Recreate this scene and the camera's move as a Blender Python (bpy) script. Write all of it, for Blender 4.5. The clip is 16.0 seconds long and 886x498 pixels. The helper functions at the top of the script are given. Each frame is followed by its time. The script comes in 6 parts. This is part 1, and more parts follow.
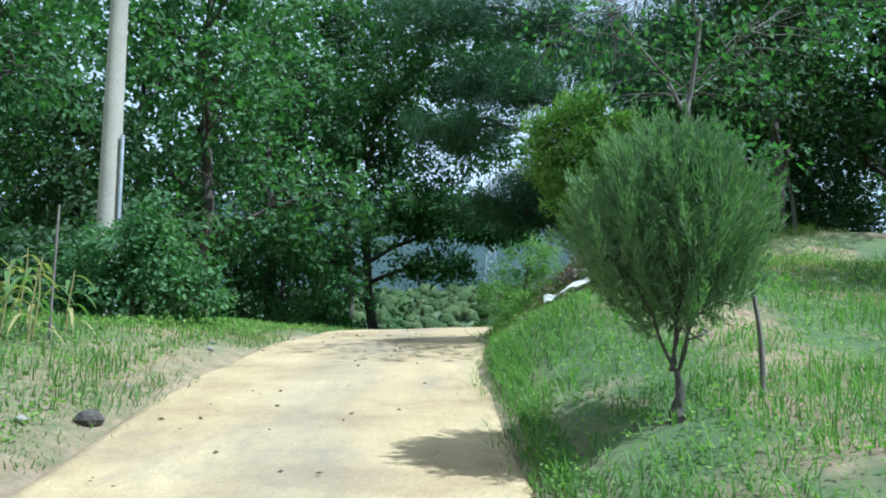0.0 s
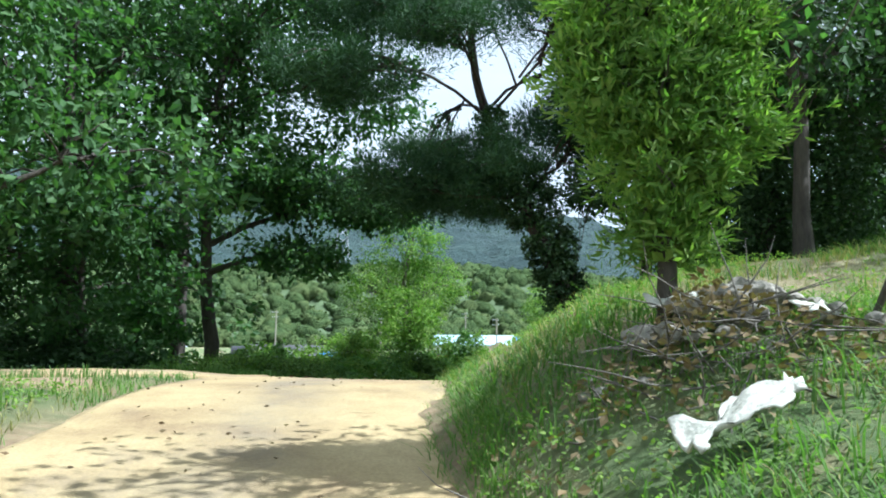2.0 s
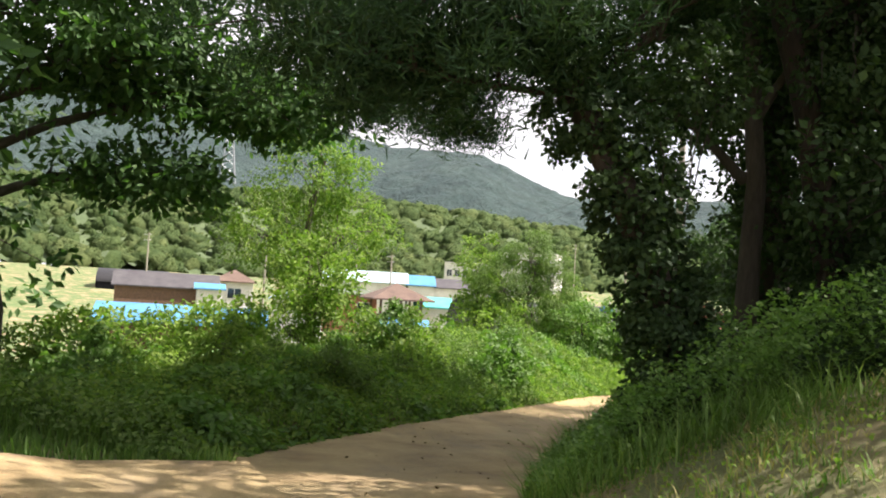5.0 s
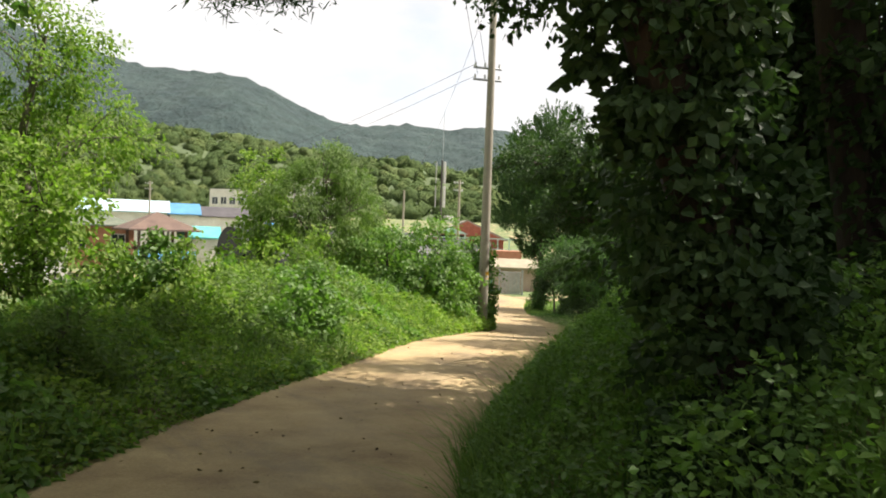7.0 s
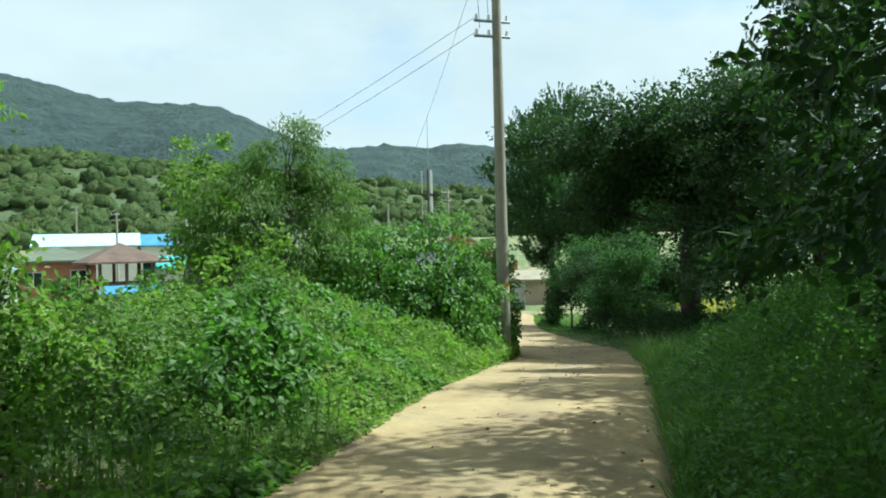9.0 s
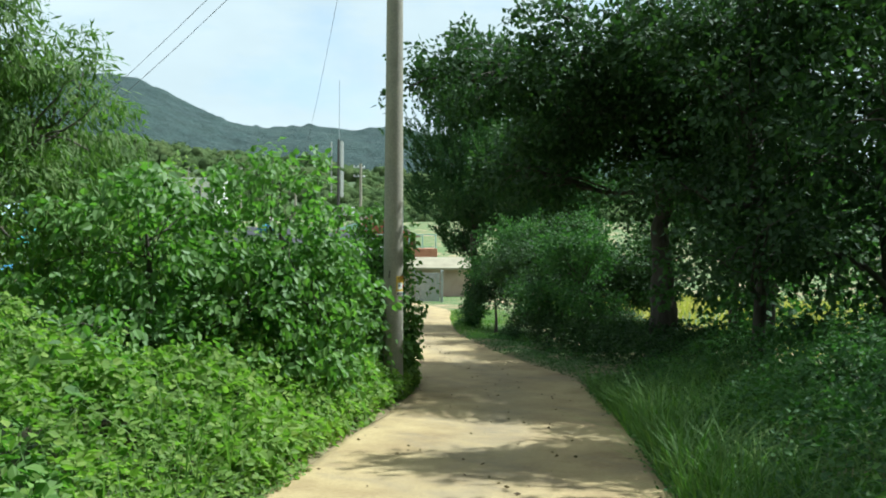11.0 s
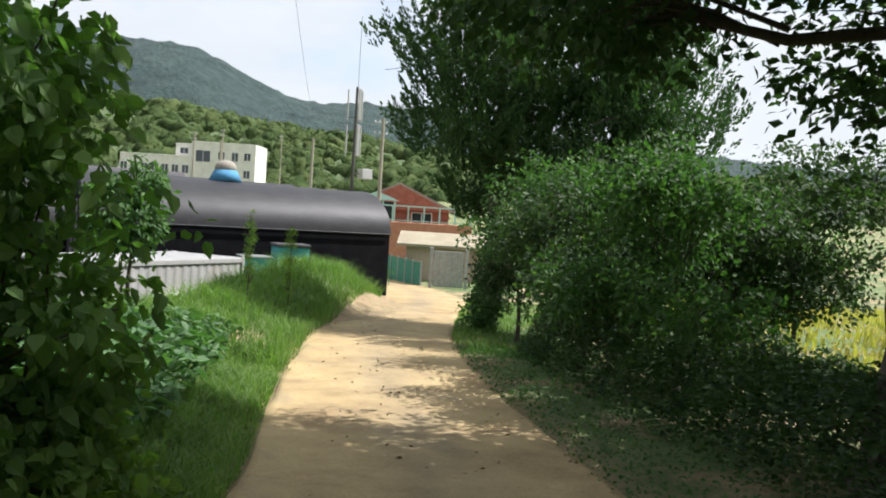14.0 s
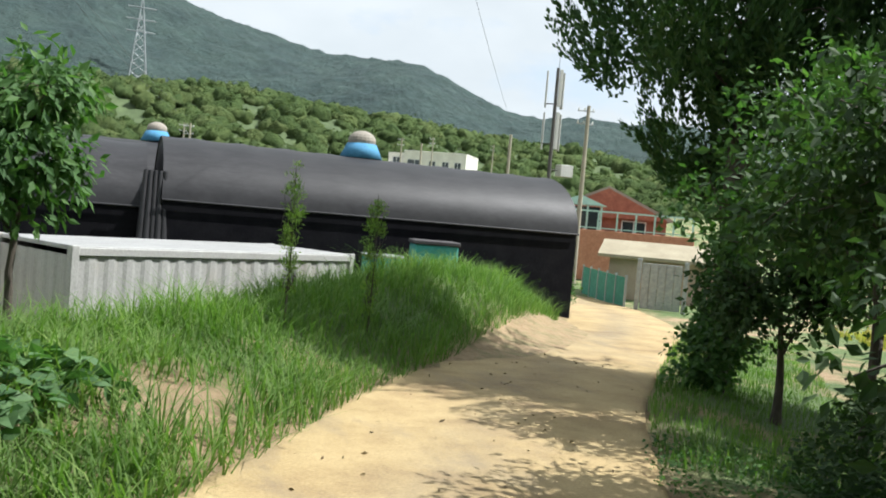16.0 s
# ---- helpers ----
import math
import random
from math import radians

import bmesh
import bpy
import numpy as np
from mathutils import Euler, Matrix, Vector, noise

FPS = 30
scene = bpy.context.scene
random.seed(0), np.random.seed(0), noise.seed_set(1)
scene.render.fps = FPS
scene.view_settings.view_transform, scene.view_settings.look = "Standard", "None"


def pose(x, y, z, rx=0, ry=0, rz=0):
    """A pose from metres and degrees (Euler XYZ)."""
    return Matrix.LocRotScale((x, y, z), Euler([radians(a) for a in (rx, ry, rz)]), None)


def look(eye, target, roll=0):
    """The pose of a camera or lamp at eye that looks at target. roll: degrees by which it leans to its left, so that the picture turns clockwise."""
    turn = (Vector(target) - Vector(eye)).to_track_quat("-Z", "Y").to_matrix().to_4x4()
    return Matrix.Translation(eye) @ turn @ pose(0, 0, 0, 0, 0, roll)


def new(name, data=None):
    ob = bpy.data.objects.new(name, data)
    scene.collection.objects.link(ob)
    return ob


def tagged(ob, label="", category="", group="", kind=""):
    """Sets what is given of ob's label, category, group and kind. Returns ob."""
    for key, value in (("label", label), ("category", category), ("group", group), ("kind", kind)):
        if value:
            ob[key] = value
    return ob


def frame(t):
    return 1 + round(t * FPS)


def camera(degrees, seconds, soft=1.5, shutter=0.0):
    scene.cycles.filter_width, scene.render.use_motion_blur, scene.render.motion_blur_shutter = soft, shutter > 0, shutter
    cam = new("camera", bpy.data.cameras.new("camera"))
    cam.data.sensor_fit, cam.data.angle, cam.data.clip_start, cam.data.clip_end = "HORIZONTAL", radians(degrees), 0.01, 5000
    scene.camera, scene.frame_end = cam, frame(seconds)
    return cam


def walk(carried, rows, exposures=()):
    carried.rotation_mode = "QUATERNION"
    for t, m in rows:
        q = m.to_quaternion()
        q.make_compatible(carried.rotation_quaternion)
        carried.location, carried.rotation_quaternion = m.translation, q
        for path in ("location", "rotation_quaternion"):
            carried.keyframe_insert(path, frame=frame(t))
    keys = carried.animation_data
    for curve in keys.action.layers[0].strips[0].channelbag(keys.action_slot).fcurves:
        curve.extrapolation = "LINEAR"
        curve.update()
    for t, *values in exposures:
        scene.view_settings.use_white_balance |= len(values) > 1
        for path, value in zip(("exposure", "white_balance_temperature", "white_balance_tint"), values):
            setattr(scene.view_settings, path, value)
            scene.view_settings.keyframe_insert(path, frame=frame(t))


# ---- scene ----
cam = camera(55.3, 16.0, 1.9)
METRES, EYE, TILT, LEAN, TURN = 50.0, 1.5, 0.5, 0.8, 0.0
ROWS = [
    (0.0, 0.0, 0.0, 0.0, -0.06, 8.31, -0.41),
    (0.5, -0.0026, 0.0271, 0.0049, -1.71, 8.07, -1.06),
    (1.0, -0.0047, 0.0562, 0.0098, -4.47, 7.29, -1.12),
    (1.5, -0.0064, 0.0852, 0.0154, -7.42, 6.72, -0.48),
    (2.0, -0.0081, 0.1216, 0.0217, -10.41, 7.05, -1.4),
    (2.5, -0.0084, 0.1515, 0.0271, -11.33, 8.55, -2.0),
    (3.0, -0.0075, 0.1812, 0.0319, -12.99, 9.48, -1.64),
    (3.5, -0.0057, 0.21, 0.0365, -15.7, 7.57, -2.85),
    (6.0, 0.0135, 0.3183, 0.0414, -22.2, 1.14, -4.12),
    (6.5, 0.0188, 0.339, 0.0411, -27.54, 0.02, -3.79),
    (7.0, 0.0261, 0.3607, 0.0398, -33.84, -1.18, -3.01),
    (7.5, 0.036, 0.385, 0.0379, -38.11, -1.33, -2.95),
    (8.0, 0.0483, 0.4101, 0.0358, -40.41, -0.85, -1.12),
    (8.5, 0.0624, 0.433, 0.0342, -37.49, -0.35, 0.61),
    (9.0, 0.0823, 0.4613, 0.0324, -34.91, 0.08, 0.48),
    (9.5, 0.1052, 0.4887, 0.0314, -37.32, 0.23, 0.18),
    (12.0, 0.2341, 0.6192, 0.0265, -40.15, -1.49, -1.64),
    (12.5, 0.2586, 0.6418, 0.0248, -39.15, -2.04, -1.01),
    (13.0, 0.2832, 0.665, 0.0218, -38.01, -2.78, -1.03),
    (13.5, 0.3084, 0.6881, 0.0179, -37.81, -3.38, -2.15),
    (14.0, 0.3346, 0.713, 0.0148, -36.44, -1.97, -4.52),
    (14.5, 0.3615, 0.7405, 0.0118, -32.93, -0.95, -5.48),
    (15.0, 0.3879, 0.771, 0.0089, -28.07, -1.6, -6.18),
    (15.5, 0.4125, 0.8024, 0.0062, -25.21, -1.88, -6.16),
    (16.0, 0.4337, 0.836, 0.0037, -21.75, -2.19, -5.91),
]
walk(cam, [(t, pose(0, 0, EYE, TILT, LEAN, TURN) @ pose(METRES * x, METRES * y, METRES * z, 90 + pitch, roll, yaw)) for t, x, y, z, yaw, pitch, roll in ROWS],
     [(0.0, 0.9, 4700, 3), (1.0, 1.0, 4800, 3), (2.0, 1.14, 5150, 4), (2.5, 1.2, 5300, 7), (3.0, 1.56, 6350, 18), (3.6, 1.36, 6350, 16), (6.0, 1.32, 6650, 20), (6.7, 1.1, 6700, 17), (7.5, 1.06, 6600, 13), (8.0, 1.1, 6400, 9), (8.6, 0.8, 5450, -7), (9.7, 0.76, 5450, -7), (12.0, 0.95, 5550, 3), (12.6, 1.1, 5750, 9), (13.2, 0.95, 6050, 13), (14.2, 0.84, 6000, 12), (16.0, 0.82, 5950, 8)])

# ---- daylight ----
SUN = Vector((0.68, -0.25, 1.0)).normalized()
lamp = bpy.data.lights.new("sun", "SUN")
lamp.energy, lamp.angle, lamp.color = 5.0, radians(0.6), (1.0, 0.94, 0.86)
sun = new("sun", lamp)
sun.matrix_world = look(SUN * 200, (0, 0, 0))

world = bpy.data.worlds.new("sky")
scene.world = world
world.use_nodes = True
wn, wl = world.node_tree.nodes, world.node_tree.links
bg = wn["Background"]
bg.inputs["Strength"].default_value = 1.1
sky = wn.new("ShaderNodeTexSky")
sky.sky_type, sky.sun_disc = "NISHITA", False
sky.sun_elevation, sky.sun_rotation = math.asin(SUN.z), math.atan2(SUN.x, SUN.y)
dim = wn.new("ShaderNodeVectorMath")
dim.operation = "SCALE"
dim.inputs["Scale"].default_value = 0.1
wl.new(sky.outputs[0], dim.inputs[0])
tc = wn.new("ShaderNodeTexCoord")
mp = wn.new("ShaderNodeMapping")
mp.inputs["Scale"].default_value = (1.0, 1.0, 2.3)
wl.new(tc.outputs["Generated"], mp.inputs[0])
cloud = wn.new("ShaderNodeTexNoise")
cloud.inputs["Scale"].default_value, cloud.inputs["Detail"].default_value = 2.7, 7.0
cloud.inputs["Roughness"].default_value = 0.56
wl.new(mp.outputs[0], cloud.inputs["Vector"])
cr = wn.new("ShaderNodeValToRGB")
cr.color_ramp.elements[0].position, cr.color_ramp.elements[1].position = 0.15, 0.44
wl.new(cloud.outputs[0], cr.inputs[0])
shade = wn.new("ShaderNodeTexNoise")
shade.inputs["Scale"].default_value, shade.inputs["Detail"].default_value = 4.2, 7.0
wl.new(mp.outputs[0], shade.inputs["Vector"])
white = wn.new("ShaderNodeMixRGB")
white.inputs[1].default_value, white.inputs[2].default_value = (0.345, 0.37, 0.376, 1), (0.565, 0.565, 0.548, 1)
wl.new(shade.outputs[0], white.inputs[0])
mix = wn.new("ShaderNodeMixRGB")
wl.new(cr.outputs[0], mix.inputs[0])
wl.new(dim.outputs[0], mix.inputs[1])
wl.new(white.outputs[0], mix.inputs[2])
wl.new(mix.outputs[0], bg.inputs["Color"])


# ---- materials ----
def material(name):
    m = bpy.data.materials.new(name)
    m.use_nodes = True
    return m, m.node_tree.nodes, m.node_tree.links, m.node_tree.nodes["Principled BSDF"]


def ramp(nodes, links, source, stops):
    r = nodes.new("ShaderNodeValToRGB")
    e = r.color_ramp.elements
    while len(e) < len(stops):
        e.new(0.5)
    for el, (p, c) in zip(e, stops):
        el.position, el.color = p, (*c, 1)
    links.new(source, r.inputs[0])
    return r.outputs[0]


def noise_of(nodes, links, scale, detail=5.0, rough=0.6, stretch=(1, 1, 1), space="Object"):
    t = nodes.new("ShaderNodeTexCoord")
    m = nodes.new("ShaderNodeMapping")
    m.inputs["Scale"].default_value = stretch
    n = nodes.new("ShaderNodeTexNoise")
    n.inputs["Scale"].default_value, n.inputs["Detail"].default_value, n.inputs["Roughness"].default_value = scale, detail, rough
    links.new(t.outputs[space], m.inputs[0])
    links.new(m.outputs[0], n.inputs["Vector"])
    return n.outputs[0]


def blend(nodes, links, fac, a, b, kind="MIX"):
    x = nodes.new("ShaderNodeMixRGB")
    x.blend_type = kind
    for i, v in ((0, fac), (1, a), (2, b)):
        if isinstance(v, float):
            x.inputs[i].default_value = v
        elif isinstance(v, tuple):
            x.inputs[i].default_value = (*v, 1)
        else:
            links.new(v, x.inputs[i])
    return x.outputs[0]


def bump(nodes, links, bsdf, height, strength, distance=0.02):
    b = nodes.new("ShaderNodeBump")
    b.inputs["Strength"].default_value, b.inputs["Distance"].default_value = strength, distance
    links.new(height, b.inputs["Height"])
    links.new(b.outputs[0], bsdf.inputs["Normal"])


def rough_mat(name, a, b, scale=6.0, rough=0.8, metal=0.0, grain=60.0, relief=0.3, stretch=(1, 1, 1), spots=None):
    """A worn surface: two tones by a coarse noise, speckle by a fine one, and relief."""
    m, n, l, p = material(name)
    coarse, fine = noise_of(n, l, scale, stretch=stretch), noise_of(n, l, grain, 3.0, 0.7, stretch)
    col = ramp(n, l, coarse, [(0.3, a), (0.7, b)])
    speck = ramp(n, l, fine, [(0.3, (0.72, 0.72, 0.72)), (0.7, (1.1, 1.1, 1.1))])
    col = blend(n, l, 1.0, col, speck, "MULTIPLY")
    if spots:
        stain = ramp(n, l, noise_of(n, l, scale * 0.37, 6.0, 0.7, stretch), [(0.55, (0, 0, 0)), (0.68, (1, 1, 1))])
        col = blend(n, l, stain, col, spots)
    l.new(col, p.inputs["Base Color"])
    p.inputs["Roughness"].default_value, p.inputs["Metallic"].default_value = rough, metal
    bump(n, l, p, fine, relief)
    return m


def leaf_mat(name, dark, mid, light, through_=0.35, rough=0.62, gloss=0.22, patches=0.9):
    """Leaves: each one takes a tone of its own; light comes through them."""
    m, n, l, p = material(name)
    g = n.new("ShaderNodeNewGeometry")
    col = ramp(n, l, g.outputs["Random Per Island"], [(0.0, tuple(0.5 * (u + v) for u, v in zip(dark, mid))), (0.55, mid), (1.0, tuple(0.55 * u + 0.45 * v for u, v in zip(light, mid)))])
    patch = ramp(n, l, noise_of(n, l, patches, 3.0), [(0.3, (0.7, 0.74, 0.7)), (0.7, (1.2, 1.15, 1.0))])
    col = blend(n, l, 1.0, col, patch, "MULTIPLY")
    l.new(col, p.inputs["Base Color"])
    p.inputs["Roughness"].default_value = rough
    p.inputs["Specular IOR Level"].default_value = gloss
    tr = n.new("ShaderNodeBsdfTranslucent")
    l.new(blend(n, l, 1.0, col, (1.25, 1.7, 0.6), "MULTIPLY"), tr.inputs["Color"])
    mx = n.new("ShaderNodeMixShader")
    mx.inputs[0].default_value = through_
    l.new(p.outputs[0], mx.inputs[1])
    l.new(tr.outputs[0], mx.inputs[2])
    l.new(mx.outputs[0], n["Material Output"].inputs[0])
    return m


def paint(name, c, rough=0.6, metal=0.0):
    return rough_mat(name, tuple(v * 0.88 for v in c), c, 1.7, rough, metal, 90.0, 0.06)


def ground_mat():
    m, n, l, p = material("soil_and_turf")
    turf = ramp(n, l, noise_of(n, l, 1.3, 8.0, 0.7), [(0.25, (0.055, 0.095, 0.028)), (0.5, (0.10, 0.15, 0.045)), (0.75, (0.17, 0.19, 0.07))])
    soil = ramp(n, l, noise_of(n, l, 7.0, 8.0, 0.7), [(0.3, (0.23, 0.155, 0.085)), (0.7, (0.42, 0.31, 0.18))])
    where = ramp(n, l, noise_of(n, l, 0.55, 6.0, 0.65), [(0.5, (0, 0, 0)), (0.62, (1, 1, 1))])
    bare = n.new("ShaderNodeAttribute")
    bare.attribute_name = "bare"
    grit = ramp(n, l, noise_of(n, l, 3.1, 8.0, 0.75), [(0.3, (0.35, 0.35, 0.35)), (0.6, (1.25, 1.25, 1.25))])
    where = blend(n, l, 1.0, where, blend(n, l, 1.0, bare.outputs["Fac"], grit, "MULTIPLY"), "LIGHTEN")
    col = blend(n, l, where, turf, soil)
    l.new(col, p.inputs["Base Color"])
    p.inputs["Roughness"].default_value = 0.95
    bump(n, l, p, noise_of(n, l, 24.0, 8.0, 0.75), 0.9, 0.05)
    return m


def road_mat():
    m, n, l, p = material("dusty_concrete")
    a = ramp(n, l, noise_of(n, l, 1.1, 8.0, 0.65), [(0.3, (0.26, 0.18, 0.09)), (0.5, (0.40, 0.3, 0.148)), (0.7, (0.49, 0.38, 0.2))])
    b = ramp(n, l, noise_of(n, l, 42.0, 6.0, 0.8), [(0.28, (0.62, 0.60, 0.57)), (0.62, (1.08, 1.07, 1.05))])
    col = blend(n, l, 1.0, a, b, "MULTIPLY")
    stain = ramp(n, l, noise_of(n, l, 0.8, 9.0, 0.72, (1.5, 0.6, 1)), [(0.52, (0, 0, 0)), (0.70, (0.75, 0.75, 0.75))])
    col = blend(n, l, stain, col, (0.21, 0.165, 0.11))
    worn = n.new("ShaderNodeAttribute")
    worn.attribute_name = "wear"
    mud = blend(n, l, 1.0, worn.outputs["Fac"], ramp(n, l, noise_of(n, l, 2.4, 8.0, 0.75), [(0.3, (0.1, 0.1, 0.1)), (0.65, (1, 1, 1))]), "MULTIPLY")
    col = blend(n, l, mud, col, (0.17, 0.145, 0.11))
    l.new(col, p.inputs["Base Color"])
    p.inputs["Roughness"].default_value = 0.92
    bump(n, l, p, blend(n, l, 0.35, noise_of(n, l, 90.0, 4.0, 0.8), noise_of(n, l, 9.0, 6.0, 0.7)), 0.55, 0.025)
    return m


GROUND, ROAD = ground_mat(), road_mat()
BARK = rough_mat("grey_bark", (0.045, 0.036, 0.028), (0.10, 0.085, 0.065), 5.0, 0.95, 0, 26.0, 1.0, (1, 1, 0.22))
BARK_PALE = rough_mat("pale_bark", (0.10, 0.085, 0.07), (0.20, 0.175, 0.145), 6.0, 0.95, 0, 30.0, 0.8, (1, 1, 0.3))
BARK_PINE = rough_mat("pine_bark", (0.032, 0.024, 0.02), (0.075, 0.052, 0.038), 5.0, 0.95, 0, 18.0, 1.0, (1, 1, 0.3))
LEAF_BROAD = leaf_mat("broad_leaf", (0.035, 0.075, 0.03), (0.07, 0.14, 0.05), (0.135, 0.22, 0.078))
# Darker than broad_leaf; lowered further so the colour carries part of the bank's shade.
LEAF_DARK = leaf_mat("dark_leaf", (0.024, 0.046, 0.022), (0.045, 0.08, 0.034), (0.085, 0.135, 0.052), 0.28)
LEAF_BRIGHT = leaf_mat("bright_leaf", (0.07, 0.13, 0.025), (0.16, 0.25, 0.055), (0.33, 0.39, 0.095), 0.42)
LEAF_VINE = leaf_mat("vine_leaf", (0.08, 0.145, 0.034), (0.17, 0.255, 0.058), (0.31, 0.38, 0.105), 0.42)
LEAF_MULB = leaf_mat("mulberry_leaf", (0.07, 0.135, 0.04), (0.125, 0.22, 0.06), (0.22, 0.325, 0.10), 0.4, 0.55, 0.35)
LEAF_POTATO = leaf_mat("potato_leaf", (0.045, 0.1, 0.042), (0.08, 0.16, 0.066), (0.15, 0.235, 0.115), 0.3, 0.6, 0.3)
LEAF_WILLOW = leaf_mat("willow_leaf", (0.07, 0.12, 0.035), (0.12, 0.185, 0.06), (0.2, 0.25, 0.10), 0.38)
NEEDLE = leaf_mat("pine_needle", (0.018, 0.045, 0.022), (0.036, 0.078, 0.034), (0.065, 0.115, 0.045), 0.18)
JUNIPER = leaf_mat("juniper_spray", (0.09, 0.14, 0.065), (0.15, 0.215, 0.105), (0.26, 0.33, 0.18), 0.3)
CYPRESS = leaf_mat("cypress_spray", (0.026, 0.056, 0.026), (0.05, 0.1, 0.04), (0.105, 0.165, 0.062), 0.22)
GRASS = leaf_mat("grass_blade", (0.065, 0.125, 0.032), (0.12, 0.2, 0.055), (0.22, 0.28, 0.1), 0.4)
FIELD = leaf_mat("ripe_field", (0.30, 0.26, 0.07), (0.40, 0.34, 0.10), (0.5, 0.42, 0.15), 0.3)
DRY_BRUSH = leaf_mat("dry_brush", (0.10, 0.07, 0.04), (0.2, 0.145, 0.08), (0.34, 0.26, 0.15), 0.2)
GRASS_DRY = leaf_mat("dry_grass_blade", (0.16, 0.17, 0.06), (0.28, 0.25, 0.11), (0.42, 0.35, 0.18), 0.3)
FOREST = leaf_mat("forest_crown", (0.056, 0.094, 0.038), (0.092, 0.134, 0.055), (0.15, 0.182, 0.078), 0.1, 0.9, 0.05, 0.45)
bump(FOREST.node_tree.nodes, FOREST.node_tree.links, FOREST.node_tree.nodes["Principled BSDF"], noise_of(FOREST.node_tree.nodes, FOREST.node_tree.links, 1.1, 5.0, 0.75), 1.0, 1.2)


# ---- mesh helpers ----
def raw_mesh(name, v, f, mat, smooth=False):
    """A mesh from arrays: v (n, 3), f (m, k)."""
    v, f = np.asarray(v, np.float32), np.asarray(f, np.int32)
    me = bpy.data.meshes.new(name)
    k = f.shape[1]
    me.vertices.add(len(v))
    me.vertices.foreach_set("co", v.ravel())
    me.loops.add(f.size)
    me.loops.foreach_set("vertex_index", f.ravel())
    me.polygons.add(len(f))
    me.polygons.foreach_set("loop_start", np.arange(0, f.size, k, dtype=np.int32))
    me.polygons.foreach_set("use_smooth", np.full(len(f), smooth))
    me.update(calc_edges=True)
    me.materials.append(mat)
    return me


def empty(name, x, y, z, label, category, group="", kind=""):
    ob = new(name)
    ob.location = (x, y, z)
    ob.empty_display_size = 0.1
    return tagged(ob, label, category, group, kind)


def piece(name, me, parent=None, label="", m=None):
    ob = new(name, me)
    ob.parent = parent
    if m is not None:
        ob.matrix_basis = m
    return tagged(ob, label)


def part(name, bm, mat, parent=None, label="", smooth=False):
    me = bpy.data.meshes.new(name)
    bm.to_mesh(me)
    bm.free()
    me.materials.append(mat)
    if smooth:
        me.polygons.foreach_set("use_smooth", np.ones(len(me.polygons), bool))
    return piece(name, me, parent, label)


def box(bm, x0, y0, z0, x1, y1, z1, bevel=0.0, m=None):
    r = bmesh.ops.create_cube(bm, size=1)["verts"]
    t = Matrix.Translation(((x0 + x1) / 2, (y0 + y1) / 2, (z0 + z1) / 2)) @ Matrix.Diagonal((abs(x1 - x0), abs(y1 - y0), abs(z1 - z0), 1))
    bmesh.ops.transform(bm, matrix=(m @ t) if m is not None else t, verts=r)
    if bevel:
        es = list({e for v in r for e in v.link_edges})
        bmesh.ops.bevel(bm, geom=es, offset=bevel, segments=1, affect="EDGES")
    return bm


def boxed(*a, **k):
    return box(bmesh.new(), *a, **k)


def tube(pts, radii, sides=8):
    """Vertices and faces of a tapered tube along points."""
    pts = np.asarray(pts, float)
    tang = np.gradient(pts, axis=0)
    tang /= np.linalg.norm(tang, axis=1, keepdims=True) + 1e-9
    ref = np.array([0.31, 0.95, 0.05])
    a = np.cross(tang, ref)
    a /= np.linalg.norm(a, axis=1, keepdims=True) + 1e-9
    b = np.cross(tang, a)
    th = np.linspace(0, 2 * np.pi, sides, endpoint=False)
    ring = a[:, None] * np.cos(th)[None, :, None] + b[:, None] * np.sin(th)[None, :, None]
    v = (pts[:, None] + ring * np.asarray(radii, float)[:, None, None]).reshape(-1, 3)
    i, j = np.meshgrid(np.arange(len(pts) - 1), np.arange(sides), indexing="ij")
    k = (j + 1) % sides
    f = np.stack([i * sides + j, i * sides + k, (i + 1) * sides + k, (i + 1) * sides + j], -1).reshape(-1, 4)
    return v, f


def bend(a, b, n, rng, wob):
    """Points of a crooked limb from a to b."""
    t = np.linspace(0, 1, n)[:, None]
    p = np.asarray(a, float) * (1 - t) + np.asarray(b, float) * t
    off = np.cumsum(rng.normal(0, wob, (n, 3)), axis=0)
    return p + (off - off[-1] * t) * (1 if n > 2 else 0)


def merge(parts_):
    vs, fs, n = [], [], 0
    for v, f in parts_:
        vs.append(v)
        fs.append(np.asarray(f) + n)
        n += len(v)
    return np.concatenate(vs), np.concatenate(fs)


def unit(v):
    return v / (np.linalg.norm(v, axis=-1, keepdims=True) + 1e-9)


